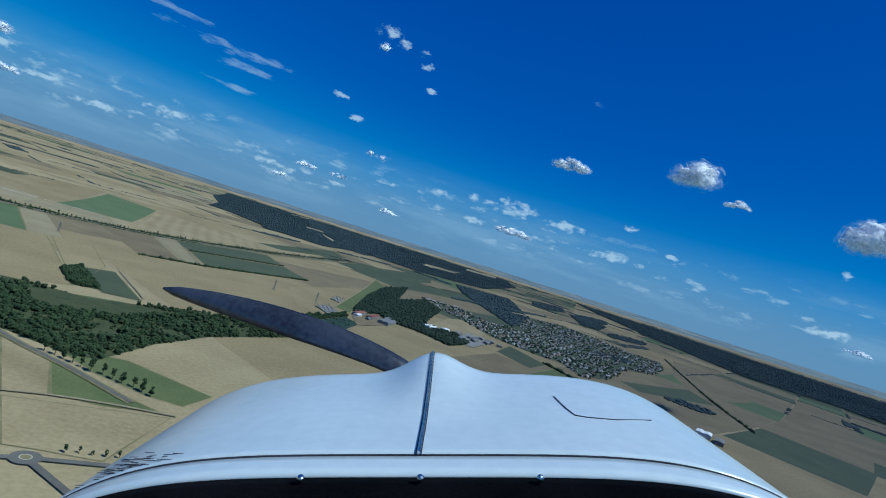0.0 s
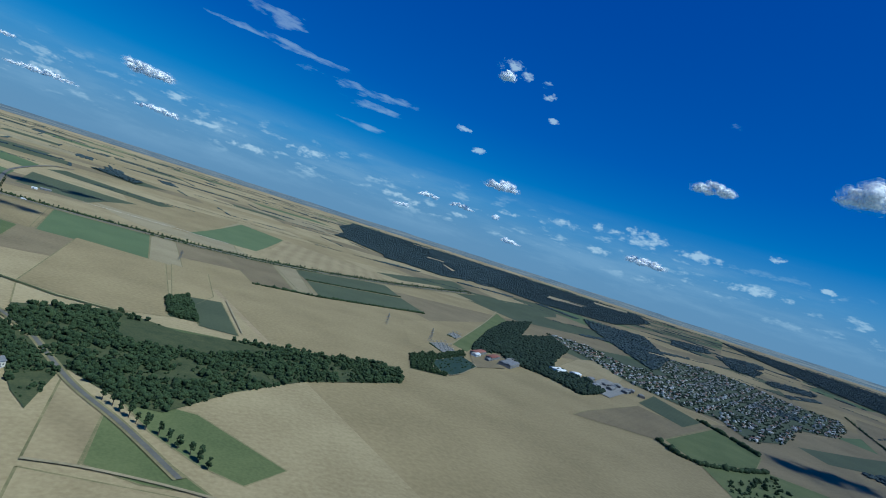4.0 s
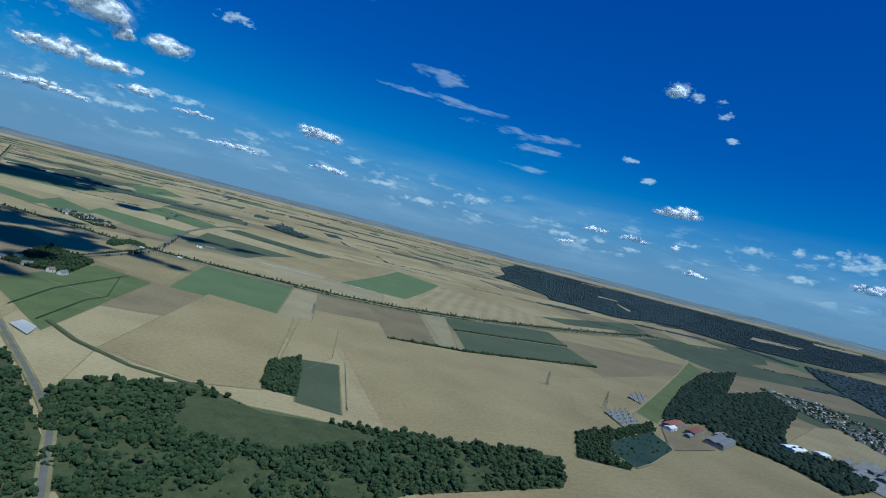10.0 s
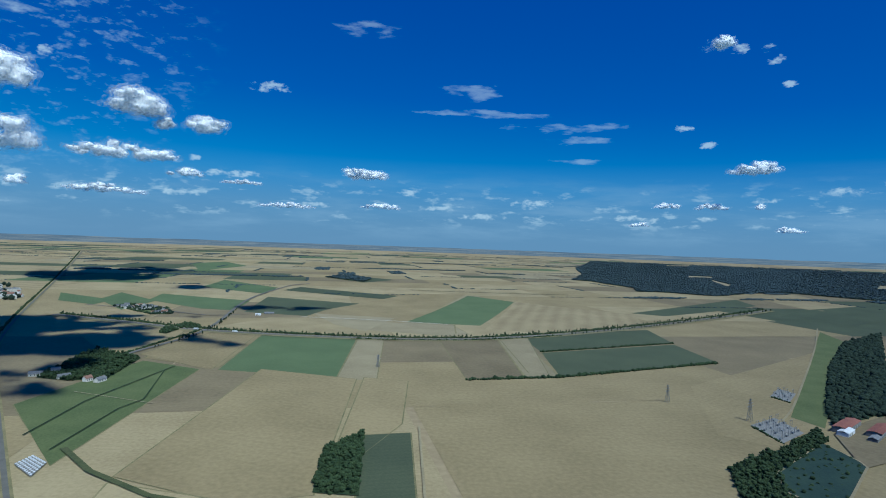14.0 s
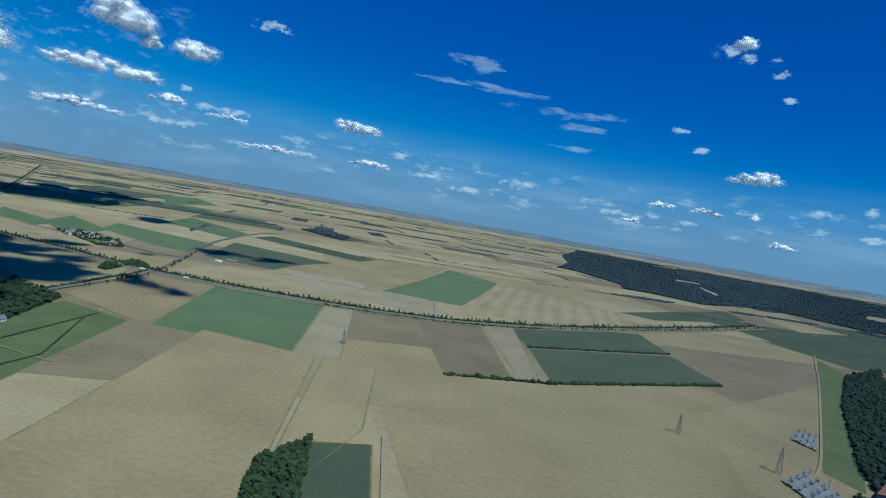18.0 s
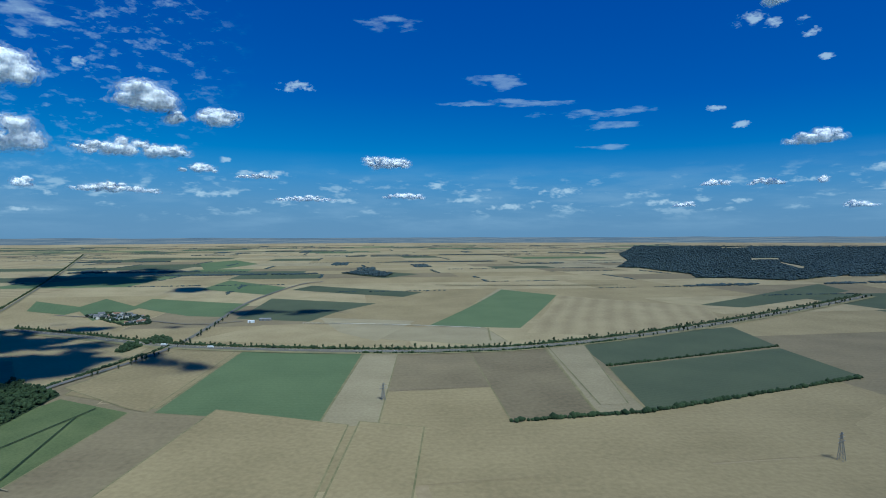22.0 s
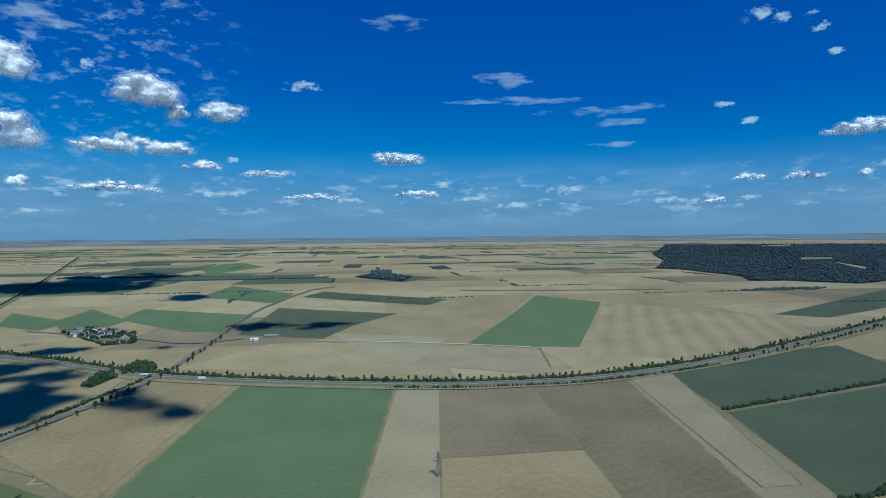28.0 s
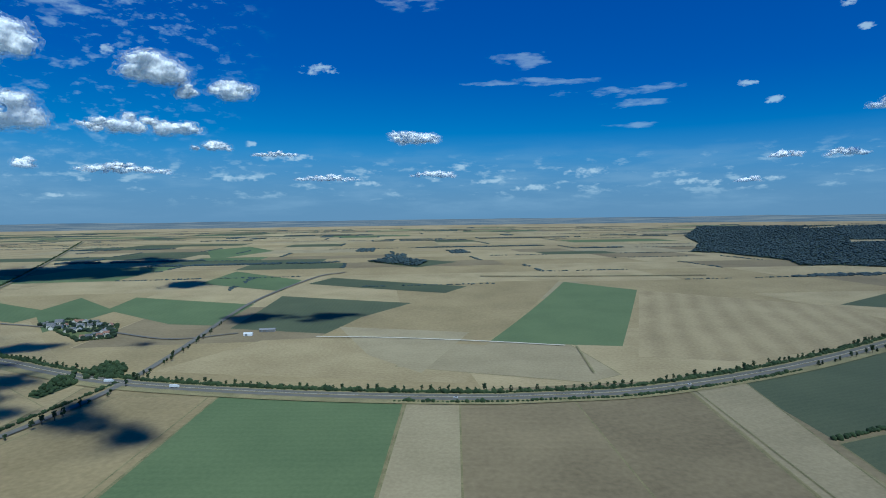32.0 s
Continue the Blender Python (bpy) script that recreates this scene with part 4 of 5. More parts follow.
def quarter(poly, step, turn, share, size=1.0, green=1.0, joined=0.0):
    """Houses in rows inside an outline, with garden trees between."""
    spots, JV, JF, JS = [], [], [], []
    c, s = math.cos(radians(turn)), math.sin(radians(turn))
    cx, cy = sum(p[0] for p in poly) / len(poly), sum(p[1] for p in poly) / len(poly)
    for a in range(-60, 61):
        for b in range(-60, 61):
            u, v = a * step * 1.05 + rng.uniform(-.48, .48) * step, b * step * (1.25 if b % 2 else 1.0) + rng.uniform(-.48, .48) * step
            x, y = cx + u * c - v * s, cy + u * s + v * c
            if not inside((x, y), poly) or noise.noise((x / 70, y / 70, 2.0)) > 0.32:
                continue
            if rng.random() < joined:
                v, f, k = gable(x, y, turn + 40 * noise.noise((x / 120, y / 120, 7.0)) + rng.choice((0, 0, 90)) + rng.uniform(-14, 14), size * rng.uniform(0.7, 1.2))
                roof = 1 if rng.random() < 0.6 else 2
                JF += [tuple(i + len(JV) for i in q) for q in f]; JV += v; JS += [roof if i else 0 for i in k]
            elif rng.random() < share:
                settle(x, y, turn + rng.choice((0, 0, 90)) + rng.uniform(-8, 8), size * rng.uniform(0.85, 1.15))
            for _ in range(3):
                if rng.random() < green:
                    r = size * rng.uniform(2.6, 5.6)
                    gx, gy = x + rng.uniform(-.6, .6) * step, y + rng.uniform(-.6, .6) * step
                    spots.append((gx, gy, lift(gx, gy) + r * 0.8, r))
    if JV:
        tagged(new("far_houses", mesh_of("far_houses", JV, JF, [PLASTER, ROOF_FAR, TILE], JS)), "dense pale houses with grey and red roofs far off", "houses", kind="stuff")
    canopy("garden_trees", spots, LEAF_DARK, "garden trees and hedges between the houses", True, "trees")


tagged(draped("town_ground", TOWN, MAT["dark"], 1.3), "green gardens of the town", "gardens", kind="structure")
quarter(TOWN, 17.0, 25, 0.35, 0.70, 1.0, 0.78)
quarter(FAR_TOWN, 30, 10, 0.25, 1.6, 0.5, 0.7)
tagged(draped("town_ground", LEFT_TOWN, MAT["meadow"], 1.3), "green gardens of the roadside settlement", "gardens", kind="structure")
quarter(LEFT_TOWN, 17, 40, 0.7, 0.8, 0.6)
tagged(draped("town_ground", HAMLET, MAT["meadow"], 1.3), "green farmyards of the hamlet", "gardens", kind="structure")
quarter(HAMLET, 14, 12, 0.62, 0.9, 0.9)
hedge(HAMLET + [HAMLET[0]], 3.2, 5, "hedge and trees round the hamlet")
for i, (x, y) in enumerate(FARM):
    settle(x, y, 20 + 15 * i, 0.9, (3, 1, 3, 0, 3)[i])


def hall(x, y, turn, w, d, h, roof, label):
    root = new("hall")
    root.matrix_basis = pose(x, y, lift(x, y) + 0.55, 0, 0, turn)
    bm = bmesh.new()
    box(bm, 0, 0, h / 2, w, d, h)
    part("wall", bm, SHEET if roof is SHEET else GREY, root)
    bm = bmesh.new()
    n = max(1, int(d / 12))
    for i in range(n):
        y0 = -d / 2 + d * i / n
        a, b, c = y0 - 0.2, y0 + d / n / 2, y0 + d / n + 0.2
        for p, q, zp, zq in ((a, b, h, h + 1.6), (b, c, h + 1.6, h)):
            vs = [bm.verts.new(v) for v in ((-w / 2 - .4, p, zp), (w / 2 + .4, p, zp), (w / 2 + .4, q, zq), (-w / 2 - .4, q, zq))]
            vt = [bm.verts.new(v.co + Vector((0, 0, 0.25))) for v in vs]
            bm.faces.new(vs); bm.faces.new(vt)
            for k in range(4):
                bm.faces.new((vs[k], vs[(k + 1) % 4], vt[(k + 1) % 4], vt[k]))
    bmesh.ops.recalc_face_normals(bm, faces=bm.faces[:])
    part("roof", bm, roof, root)
    for i in range(int(w / 9)):
        bm = bmesh.new()
        box(bm, -w / 2 + 4.5 + 9 * i, -d / 2 - 0.05, 2, 3.6, 0.16, 4)
        part("gate", bm, STEEL, root)
    return tagged(root, label, "hall", "halls and sheds")


hall(*HALLS[0], 20, 40, 24, 7, SHEET, "white sheet-metal hall beside a wood")
hall(*HALLS[1], 20, 26, 18, 6, SHEET, "white flat hall at the town edge")
for i, (x, y) in enumerate(HALLS[2:]):
    hall(x, y, 30 + 10 * i, 30, 14, 5, (SLATE, GREY, SLATE)[i], "grey works hall at the town edge")
    hall(x + 22, y - 24, 30 + 10 * i, 22, 12, 4.5, (GREY, SLATE, GREY)[i], "low works shed at the town edge")
tagged(draped("yard", WORKS, GREY, 1.4), "grey works yard at the town edge", "yard", kind="structure")
wx, wy = sum(p[0] for p in WORKS) / 4, sum(p[1] for p in WORKS) / 4
for i in range(5):
    hall(wx + (i - 2) * 24, wy + (i % 2) * 20 - 10, 30, 34, 13, 5, (SLATE, GREY, GREY, SLATE, GREY)[i], "grey works hall on a paved yard")
tagged(draped("yard", YARD, MAT["brown"], 1.4), "dusty brown works yard with tracks", "yard", kind="structure")
yc = (sum(p[0] for p in YARD) / len(YARD), sum(p[1] for p in YARD) / len(YARD))
for dx, dy, w, d, tall, roof, label in (
    (-18, 26, 58, 16, 6, RUST, "long works hall with a red roof"),
    (8, 8, 52, 15, 6, RUST, "long works hall with a faded red roof"),
    (30, -22, 66, 26, 7, SLATE, "large works hall with a dark roof"),
    (-38, 2, 26, 12, 5, SHEET, "small white shed of the works"),
    (62, 20, 30, 14, 5, GREY, "grey shed beside the works yard"),
    (-20, -18, 18, 9, 4, SLATE, "small grey works shed"),
):
    hall(yc[0] + dx, yc[1] + dy, 38, w, d, tall, roof, label)
tagged(draped("pond", POND, surface("dark_reed_pond", (0.012, 0.03, 0.03), (0.035, 0.06, 0.045), 0.03, 0.5, rough=0.95), 1.45), "dark overgrown settling pond with a sandy rim", "pond", kind="structure")
canopy("bushes", scatter(POND, 9, 1.8, rng, (), True), LEAF, "low bushes over a settling pond", True, "bushes")
ribbon("track", POND + [POND[0]], 2.4, MAT["pale"], 1.6, "pale sandy track round the pond", "track")
for i, (dx, dy, w, d) in enumerate(((0, 0, 60, 26), (62, 14, 46, 24), (20, -38, 70, 20), (110, -8, 40, 30), (96, -46, 44, 18))):
    hall(830 + dx, -130 + dy, 20, w, d, 7, (SHEET, GREY, SLATE, SHEET, GREY)[i], "large pale industrial hall beyond the fields")
for i, (x, y) in enumerate([(-282, 37), (-271, 22), (-271, 10), (-282, 54)]):
    settle(x, y, 30 + 20 * i, 0.9)
hall(*SHED[2], 8, 26, 12, 4, SLATE, "grey barn among the fields")
hall(SHED[0][0], SHED[0][1], 8, 14, 8, 3.5, SHEET, "small white barn among the fields")


def transformer(x, y, h):
    root = new("transformer")
    root.matrix_basis = pose(x, y, 0.9, 0, 0, 35)
    bm = bmesh.new(); box(bm, 0, 0, h * 0.3, 2.4, 1.8, h * 0.6)
    part("tank", bm, STEEL, root)
    for s in (-1, 1):
        bm = bmesh.new(); bmesh.ops.create_cone(bm, cap_ends=True, segments=8, radius1=0.25, radius2=0.16, depth=h * 0.5, matrix=pose(s * 0.7, 0, h * 0.83))
        part("insulator", bm, PLASTER, root)
    return tagged(root, "grey transformer with insulators on a gravel yard", "transformer", "transformers of the substation")


def gantry(x, y, w, h, turn):
    root = new("gantry")
    root.matrix_basis = pose(x, y, 0.9, 0, 0, turn)
    for s in (-1, 1):
        bm = bmesh.new(); box(bm, s * w / 2, 0, h / 2, 0.35, 0.35, h)
        part("post", bm, STEEL, root)
    bm = bmesh.new(); box(bm, 0, 0, h, w + 1, 0.4, 0.5)
    part("beam", bm, STEEL, root)
    return tagged(root, "grey steel gantry of a substation", "gantry", "gantries of the substation")


for poly, nx in ((SUBSTATION, 7), (SUBSTATION_SMALL, 4)):
    tagged(draped("substation_yard", poly, GREY, 1.4), "grey gravel yard of a substation", "yard", kind="structure")
    A, B, C, D = [Vector(p) for p in poly]
    for i in range(nx):
        for j in range(4):
            u, v = (i + 0.6) / nx, (j + 0.6) / 4.2
            p = (A * (1 - u) + B * u) * (1 - v) + (D * (1 - u) + C * u) * v
            if (i + j) % 2:
                transformer(p.x, p.y, rng.uniform(3, 5))
            else:
                gantry(p.x, p.y, 6, rng.uniform(6, 9), 35)
    hedge([poly[3], poly[0]], 1.8, 4, "low dark hedge beside the substation")


def pylon(x, y, h, turn):
    """A lattice mast with three arms."""
    root = new("pylon")
    root.matrix_basis = pose(x, y, lift(x, y) + 0.6, 0, 0, turn)
    w = h * 0.10
    for sx in (-1, 1):
        for sy in (-1, 1):
            bm = bmesh.new()
            v = [bm.verts.new((sx * a + dx, sy * a + dy, z)) for a, z in ((w, 0), (w * 0.12, h)) for dx, dy in ((-.13, -.13), (.13, -.13), (.13, .13), (-.13, .13))]
            for i in range(4):
                bm.faces.new((v[i], v[(i + 1) % 4], v[4 + (i + 1) % 4], v[4 + i]))
            part("leg", bm, STEEL, root)
    bm = bmesh.new()
    for i in range(7):
        z0, z1 = h * i / 7, h * (i + 1) / 7
        a0, a1 = w * (1 - .88 * i / 7), w * (1 - .88 * (i + 1) / 7)
        for (ax, ay), (bx, by) in (((-1, -1), (1, -1)), ((1, -1), (1, 1)), ((1, 1), (-1, 1)), ((-1, 1), (-1, -1))):
            for p, q in (((ax * a0, ay * a0, z0), (bx * a1, by * a1, z1)), ((bx * a0, by * a0, z0), (ax * a1, ay * a1, z1))):
                d = Vector(q) - Vector(p)
                m = Matrix.Translation((Vector(p) + Vector(q)) / 2) @ d.to_track_quat("Z", "Y").to_matrix().to_4x4()
                bmesh.ops.create_cube(bm, size=1, matrix=m @ Matrix.Diagonal((0.14, 0.14, d.length, 1)))
    part("bracing", bm, STEEL, root)
    for z, l in ((0.66, 0.26), (0.8, 0.2), (0.93, 0.14)):
        bm = bmesh.new(); box(bm, 0, 0, h * z, 2 * l * h, 0.35, 0.45)
        part("arm", bm, STEEL, root)
    return tagged(root, "tall lattice steel power pylon in a field", "pylon", "power pylons")


for i, (x, y) in enumerate(MASTS):
    pylon(x, y, (24, 28, 20)[i], 30)

# rows of white stones of a walled plot beside the straight road
tagged(draped("plot", PLOT, GREY, 1.4), "gravel plot with rows of white stones", "plot", kind="structure")
A, B, C, D = [Vector(p) for p in PLOT]
bm = bmesh.new()
for i in range(6):
    for j in range(9):
        u, v = (i + 0.5) / 6, (j + 0.5) / 9
        p = (A * (1 - u) + B * u) * (1 - v) + (D * (1 - u) + C * u) * v
        box(bm, p.x, p.y, 1.5, 1.6, 1.0, 1.2, rng.uniform(0, 20))
me = bpy.data.meshes.new("stones"); bm.to_mesh(me); bm.free(); me.materials.append(SHEET)
tagged(new("stones", me), "rows of pale stones on a gravel plot", "stones", kind="stuff")

# ---- roundabout with its arms ----
rx, ry = ROUNDABOUT[0]


def disc(name, r0, r1, up, mat, label):
    n = 40
    vs = [(rx + r * math.cos(6.2832 * i / n), ry + r * math.sin(6.2832 * i / n), up) for r in (r0, r1) for i in range(n)]
    fs = [(i, (i + 1) % n, n + (i + 1) % n, n + i) for i in range(n)]
    tagged(new(name, mesh_of(name, vs, fs, [mat])), label, name, kind="structure")


disc("roundabout", 3.6, 9.0, 1.62, MAT["asphalt"], "grey asphalt ring of a small roundabout")
disc("kerb", 3.1, 3.6, 1.9, MAT["gravel"], "pale kerb round the island")
disc("island", 0.05, 3.1, 1.8, MAT["verge"], "grassy island of the roundabout")
for dx, dy in ((70, -18), (30, -70), (-80, 10)):
    ribbon("road", [(rx + dx * .11, ry + dy * .11), (rx + dx, ry + dy)], 5, MAT["asphalt"], 1.6, "grey asphalt arm of a roundabout", "road")
for x, y in along([(rx + 20, ry + 3), (rx + 62, ry - 8)], 8, 6, 1):
    plant(x, y, 0.45)
ribbon("ditch", DITCH_ONE, 1.8, MAT["forest"], 1.5, "dark ditch across the meadow", "ditch")
ribbon("ditch", DITCH_TWO, 1.8, MAT["forest"], 1.5, "dark ditch across the meadow", "ditch")
ribbon("ditch", BAND, 6, MAT["scrub"], 1.5, "grey-green grassy band between straw fields", "verge")
ribbon("ditch", RIDGE, 3, MAT["verge"], 1.5, "dark field edge", "verge")


def lorry(x, y, turn, length, white):
    root = new("lorry" if length > 6 else "car")
    root.matrix_basis = pose(x, y, lift(x, y) + 1.6, 0, 0, turn)
    bm = bmesh.new()
    if length > 6:
        box(bm, -1.2, 0, 2.2, length - 2.6, 2.5, 2.8)
    else:
        box(bm, 0, 0, 0.75, length, 1.75, 0.75)
    bmesh.ops.bevel(bm, geom=bm.edges[:], offset=0.12, segments=2, affect="EDGES")
    part("body", bm, white, root)
    bm = bmesh.new()
    box(bm, length / 2 - 1.2 if length > 6 else -0.2, 0, 1.6 if length > 6 else 1.3, 2.2 if length > 6 else 2.2, 2.4 if length > 6 else 1.55, 2.4 if length > 6 else 0.55)
    bmesh.ops.bevel(bm, geom=bm.edges[:], offset=0.2, segments=2, affect="EDGES")
    part("cab", bm, DARKGLASS if length < 6 else white, root)
    for sx in (-1, 1):
        for sy in (-1, 1):
            bm = bmesh.new(); bmesh.ops.create_cone(bm, cap_ends=True, segments=12, radius1=0.42, radius2=0.42, depth=0.3, matrix=pose(sx * length * 0.32, sy * 0.95, 0.42, 90))
            part("wheel", bm, MAT["asphalt"], root)
    return tagged(root, "white lorry on the main road" if length > 6 else "small car on the main road", "lorry" if length > 6 else "car", "vehicles on the road")


for i, (x, y) in enumerate(LORRY):
    q = min(main_s, key=lambda p: (p[0] - x) ** 2 + (p[1] - y) ** 2)
    lorry(q[0], q[1] - 3, 4, 11, SHEET)
for k, f in enumerate((0.2, 0.27, 0.33, 0.41, 0.55, 0.72)):
    q = main_s[int(f * len(main_s))]; q2 = main_s[int(f * len(main_s)) + 1]
    lorry(q[0], q[1] + (3 if k % 2 else -3), math.degrees(math.atan2(q2[1] - q[1], q2[0] - q[0])), 4.4, (SHEET, STEEL)[k % 2])

hedge(TREE_LINE, 5, 8, "row of dark trees below the town")
hedge(SHADE_LINE, 5, 9, "dark tree row at a field edge")
hedge(COPSE_LINE, 5, 6, "dark trees at a field edge")
hedge(TREE_ROAD, 4, 9, "dark tree row along a road behind the town")
ribbon("road", TREE_ROAD, 7, MAT["asphalt"], 1.6, "grey road lined with trees", "road")
canopy("bushes", scatter(PARK, 13, 4.2, rng, (), True), LEAF, "loose tree clumps in green parkland", None, "trees")
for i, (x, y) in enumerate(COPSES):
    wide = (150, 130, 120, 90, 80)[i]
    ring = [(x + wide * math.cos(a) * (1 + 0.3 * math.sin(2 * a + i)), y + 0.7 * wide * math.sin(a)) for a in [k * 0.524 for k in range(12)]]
    canopy("copse", scatter(ring, 10, 6, rng), LEAF_HAZED, "dark copse among brown fields", True, "copse")

# ---- clouds ----
def cloud_material(name, cover, fray, low, high):
    """White mist that light passes; noise decides where it is thick."""
    m = bpy.data.materials.new(name)
    m.use_nodes = True
    n, l = m.node_tree.nodes, m.node_tree.links
    n.remove(n["Principled BSDF"])
    clear, b = n.new("ShaderNodeBsdfTransparent"), n.new("ShaderNodeMixShader")
    white, thin, both = n.new("ShaderNodeBsdfDiffuse"), n.new("ShaderNodeBsdfTranslucent"), n.new("ShaderNodeMixShader")
    white.inputs[0].default_value = thin.inputs[0].default_value = (0.90, 0.92, 0.95, 1)
    both.inputs[0].default_value = 0.4
    l.new(white.outputs[0], both.inputs[1]); l.new(thin.outputs[0], both.inputs[2])
    tc, no, ramp = n.new("ShaderNodeTexCoord"), n.new("ShaderNodeTexNoise"), n.new("ShaderNodeValToRGB")
    no.inputs["Scale"].default_value, no.inputs["Detail"].default_value, no.inputs["Roughness"].default_value = fray, 6, 0.6
    l.new(tc.outputs["Object"], no.inputs["Vector"]); l.new(no.outputs[0], ramp.inputs[0])
    e = ramp.color_ramp.elements
    e[0].position, e[1].position = low, high
    e[0].color, e[1].color = (0, 0, 0, 1), (cover, cover, cover, 1)
    l.new(ramp.outputs[0], b.inputs[0]); l.new(clear.outputs[0], b.inputs[1]); l.new(both.outputs[0], b.inputs[2])
    l.new(b.outputs[0], n["Material Output"].inputs["Surface"])
    return m


CLOUD = bpy.data.materials.new("cumulus")
CLOUD.use_nodes = True
for key, value in (("Base Color", (0.99, 0.99, 0.99, 1)), ("Roughness", 1.0), ("Specular IOR Level", 0.0), ("Subsurface Weight", 1.0), ("Subsurface Scale", 40.0), ("Subsurface Radius", (1, 1, 1))):
    CLOUD.node_tree.nodes["Principled BSDF"].inputs[key].default_value = value
SHELLS = [cloud_material("cloud_fringe", c, 0.028, lo, hi) for c, lo, hi in ((0.42, 0.38, 0.60), (0.24, 0.44, 0.72))]
SHADE = cloud_material("thin_cumulus", 0.042, 0.006, 0.36, 0.66)
PUFFS = [blob_mesh(i + 40, 2, 0.8, 0.3) for i in range(5)]
BILLOW = bpy.data.textures.new("billow", "CLOUDS")
BILLOW.noise_scale, BILLOW.noise_depth = 34, 4
cloud_seed = [0]


def heaped(name, V, Fs, mat, voxel, heap_by, root):
    """Puffs grown into one body with a billowing skin."""
    ob = new(name, mesh_of(name, np.concatenate(V).tolist(), np.concatenate(Fs).tolist(), [mat], smooth=True))
    join = ob.modifiers.new("join", "REMESH")
    join.mode, join.voxel_size, join.use_smooth_shade = "VOXEL", voxel, True
    heap = ob.modifiers.new("heap", "DISPLACE")
    heap.texture, heap.strength, heap.mid_level, heap.texture_coords = BILLOW, heap_by, 0.5, "GLOBAL"
    ob.parent = root


def cloud(at, wide, high, label=""):
    """A fair-weather cumulus: a billowing core on a level base, inside two frayed veils of mist."""
    cloud_seed[0] += 1
    r = random.Random(cloud_seed[0])
    root = new("cloud")
    lumps = [(r.uniform(-0.38, 0.38), r.uniform(0.4, 0.9)) for _ in range(2 + int(wide / high * 0.7))] + [(r.uniform(-0.15, 0.15), 1.0)]
    spots = []
    for i in range(26 + int(5 * wide / high)):
        u0, tall = r.choice(lumps)
        u = max(-0.46, min(0.46, u0 + r.gauss(0, 0.08)))
        rim = 1 - (abs(u) / 0.52) ** 2
        s = high * r.uniform(0.13, 0.26) * (0.45 + 0.6 * rim)
        spots.append((u * wide * 0.92, r.gauss(0, 0.09) * wide, high * (-0.34 + 0.62 * tall * rim * r.random()), s))
    for k in range(3):
        V, Fs, off = [], [], 0
        grow = (0.86, 1.14, 1.50)[k]
        for x, y, z, s in spots:
            vs, fs = PUFFS[int(abs(x * 7 + z)) % 5]
            w = vs * np.array((1.5, 1.3, 0.9)) * s * grow + (x * (1.05 + 0.05 * k), y, z)
            w[:, 2] = np.maximum(w[:, 2], high * (-0.42 - 0.05 * k) + 0.04 * high * np.sin(w[:, 0] * 0.05))
            V.append(w); Fs.append(fs + off); off += len(vs)
        heaped("core" if not k else "mist", V, Fs, CLOUD if not k else SHELLS[k - 1], max(3.0, high * 0.05), high * (0.10, 0.20, 0.34)[k], root)
    root.location = at
    root.rotation_euler.z = math.atan2(at[1], at[0]) - math.pi / 2
    return tagged(root, label or "white fair-weather cumulus cloud with a flat grey base", "cloud", "fair-weather clouds")


cloud((-2695, 3540, 1249), 323, 238)
cloud((-2676, 3555, 844), 308, 226)
cloud((-2016, 3967, 1178), 497, 214)
cloud((-2116, 3914, 818), 718, 143)
cloud((-1721, 4103, 1066), 554, 166)
cloud((-1750, 4091, 697), 257, 87)
cloud((-1357, 4238, 650), 389, 53)
cloud((-2204, 3865, 538), 560, 82)
cloud((-2622, 3595, 551), 145, 76)
cloud((-506, 4421, 772), 555, 98)
cloud((-1081, 4316, 492), 480, 54)
cloud((-328, 4437, 517), 395, 64)
cloud((1678, 4121, 428), 182, 43)
cloud((1863, 4041, 574), 294, 50)
cloud((2104, 3921, 570), 285, 63)
cloud((2410, 3740, 569), 100, 57)
cloud((2434, 3483, 392), 205, 49)
cloud((2388, 3754, 846), 501, 107)
cloud((2167, 3886, 1786), 203, 101)
cloud((3422, 2519, 1242), 338, 115)
cloud((3909, 1665, 1401), 341, 230)
cloud((4030, 1347, 1219), 210, 63)
cloud((3226, 2766, 551), 422, 77)
cloud((4222, 485, 1166), 375, 255)
cloud((4230, 403, 389), 169, 47)

# clouds overhead, whose shadows lie on the fields
SHADED = [(SHADOW[0], 460), (SHADOW[1], 380), (SHADOW[2], 260), (SHADOW_TWO[1], 200), (SHADOW_SPOTS[0], 210), (SHADOW_SPOTS[1], 170), (SHADOW_SPOTS[3], 120), (SHADOW_SPOTS[2], 90), (SHADOW_SPOTS[4], 420)]
SHADED += list(zip(SHADOW_MORE, (300, 260, 420, 300, 130, 480, 420))) + list(zip(SHADOW_LATE[2:], (160, 90, 70, 420, 220, 70))) + [((960, 60), 230), ((1080, 30), 170)]


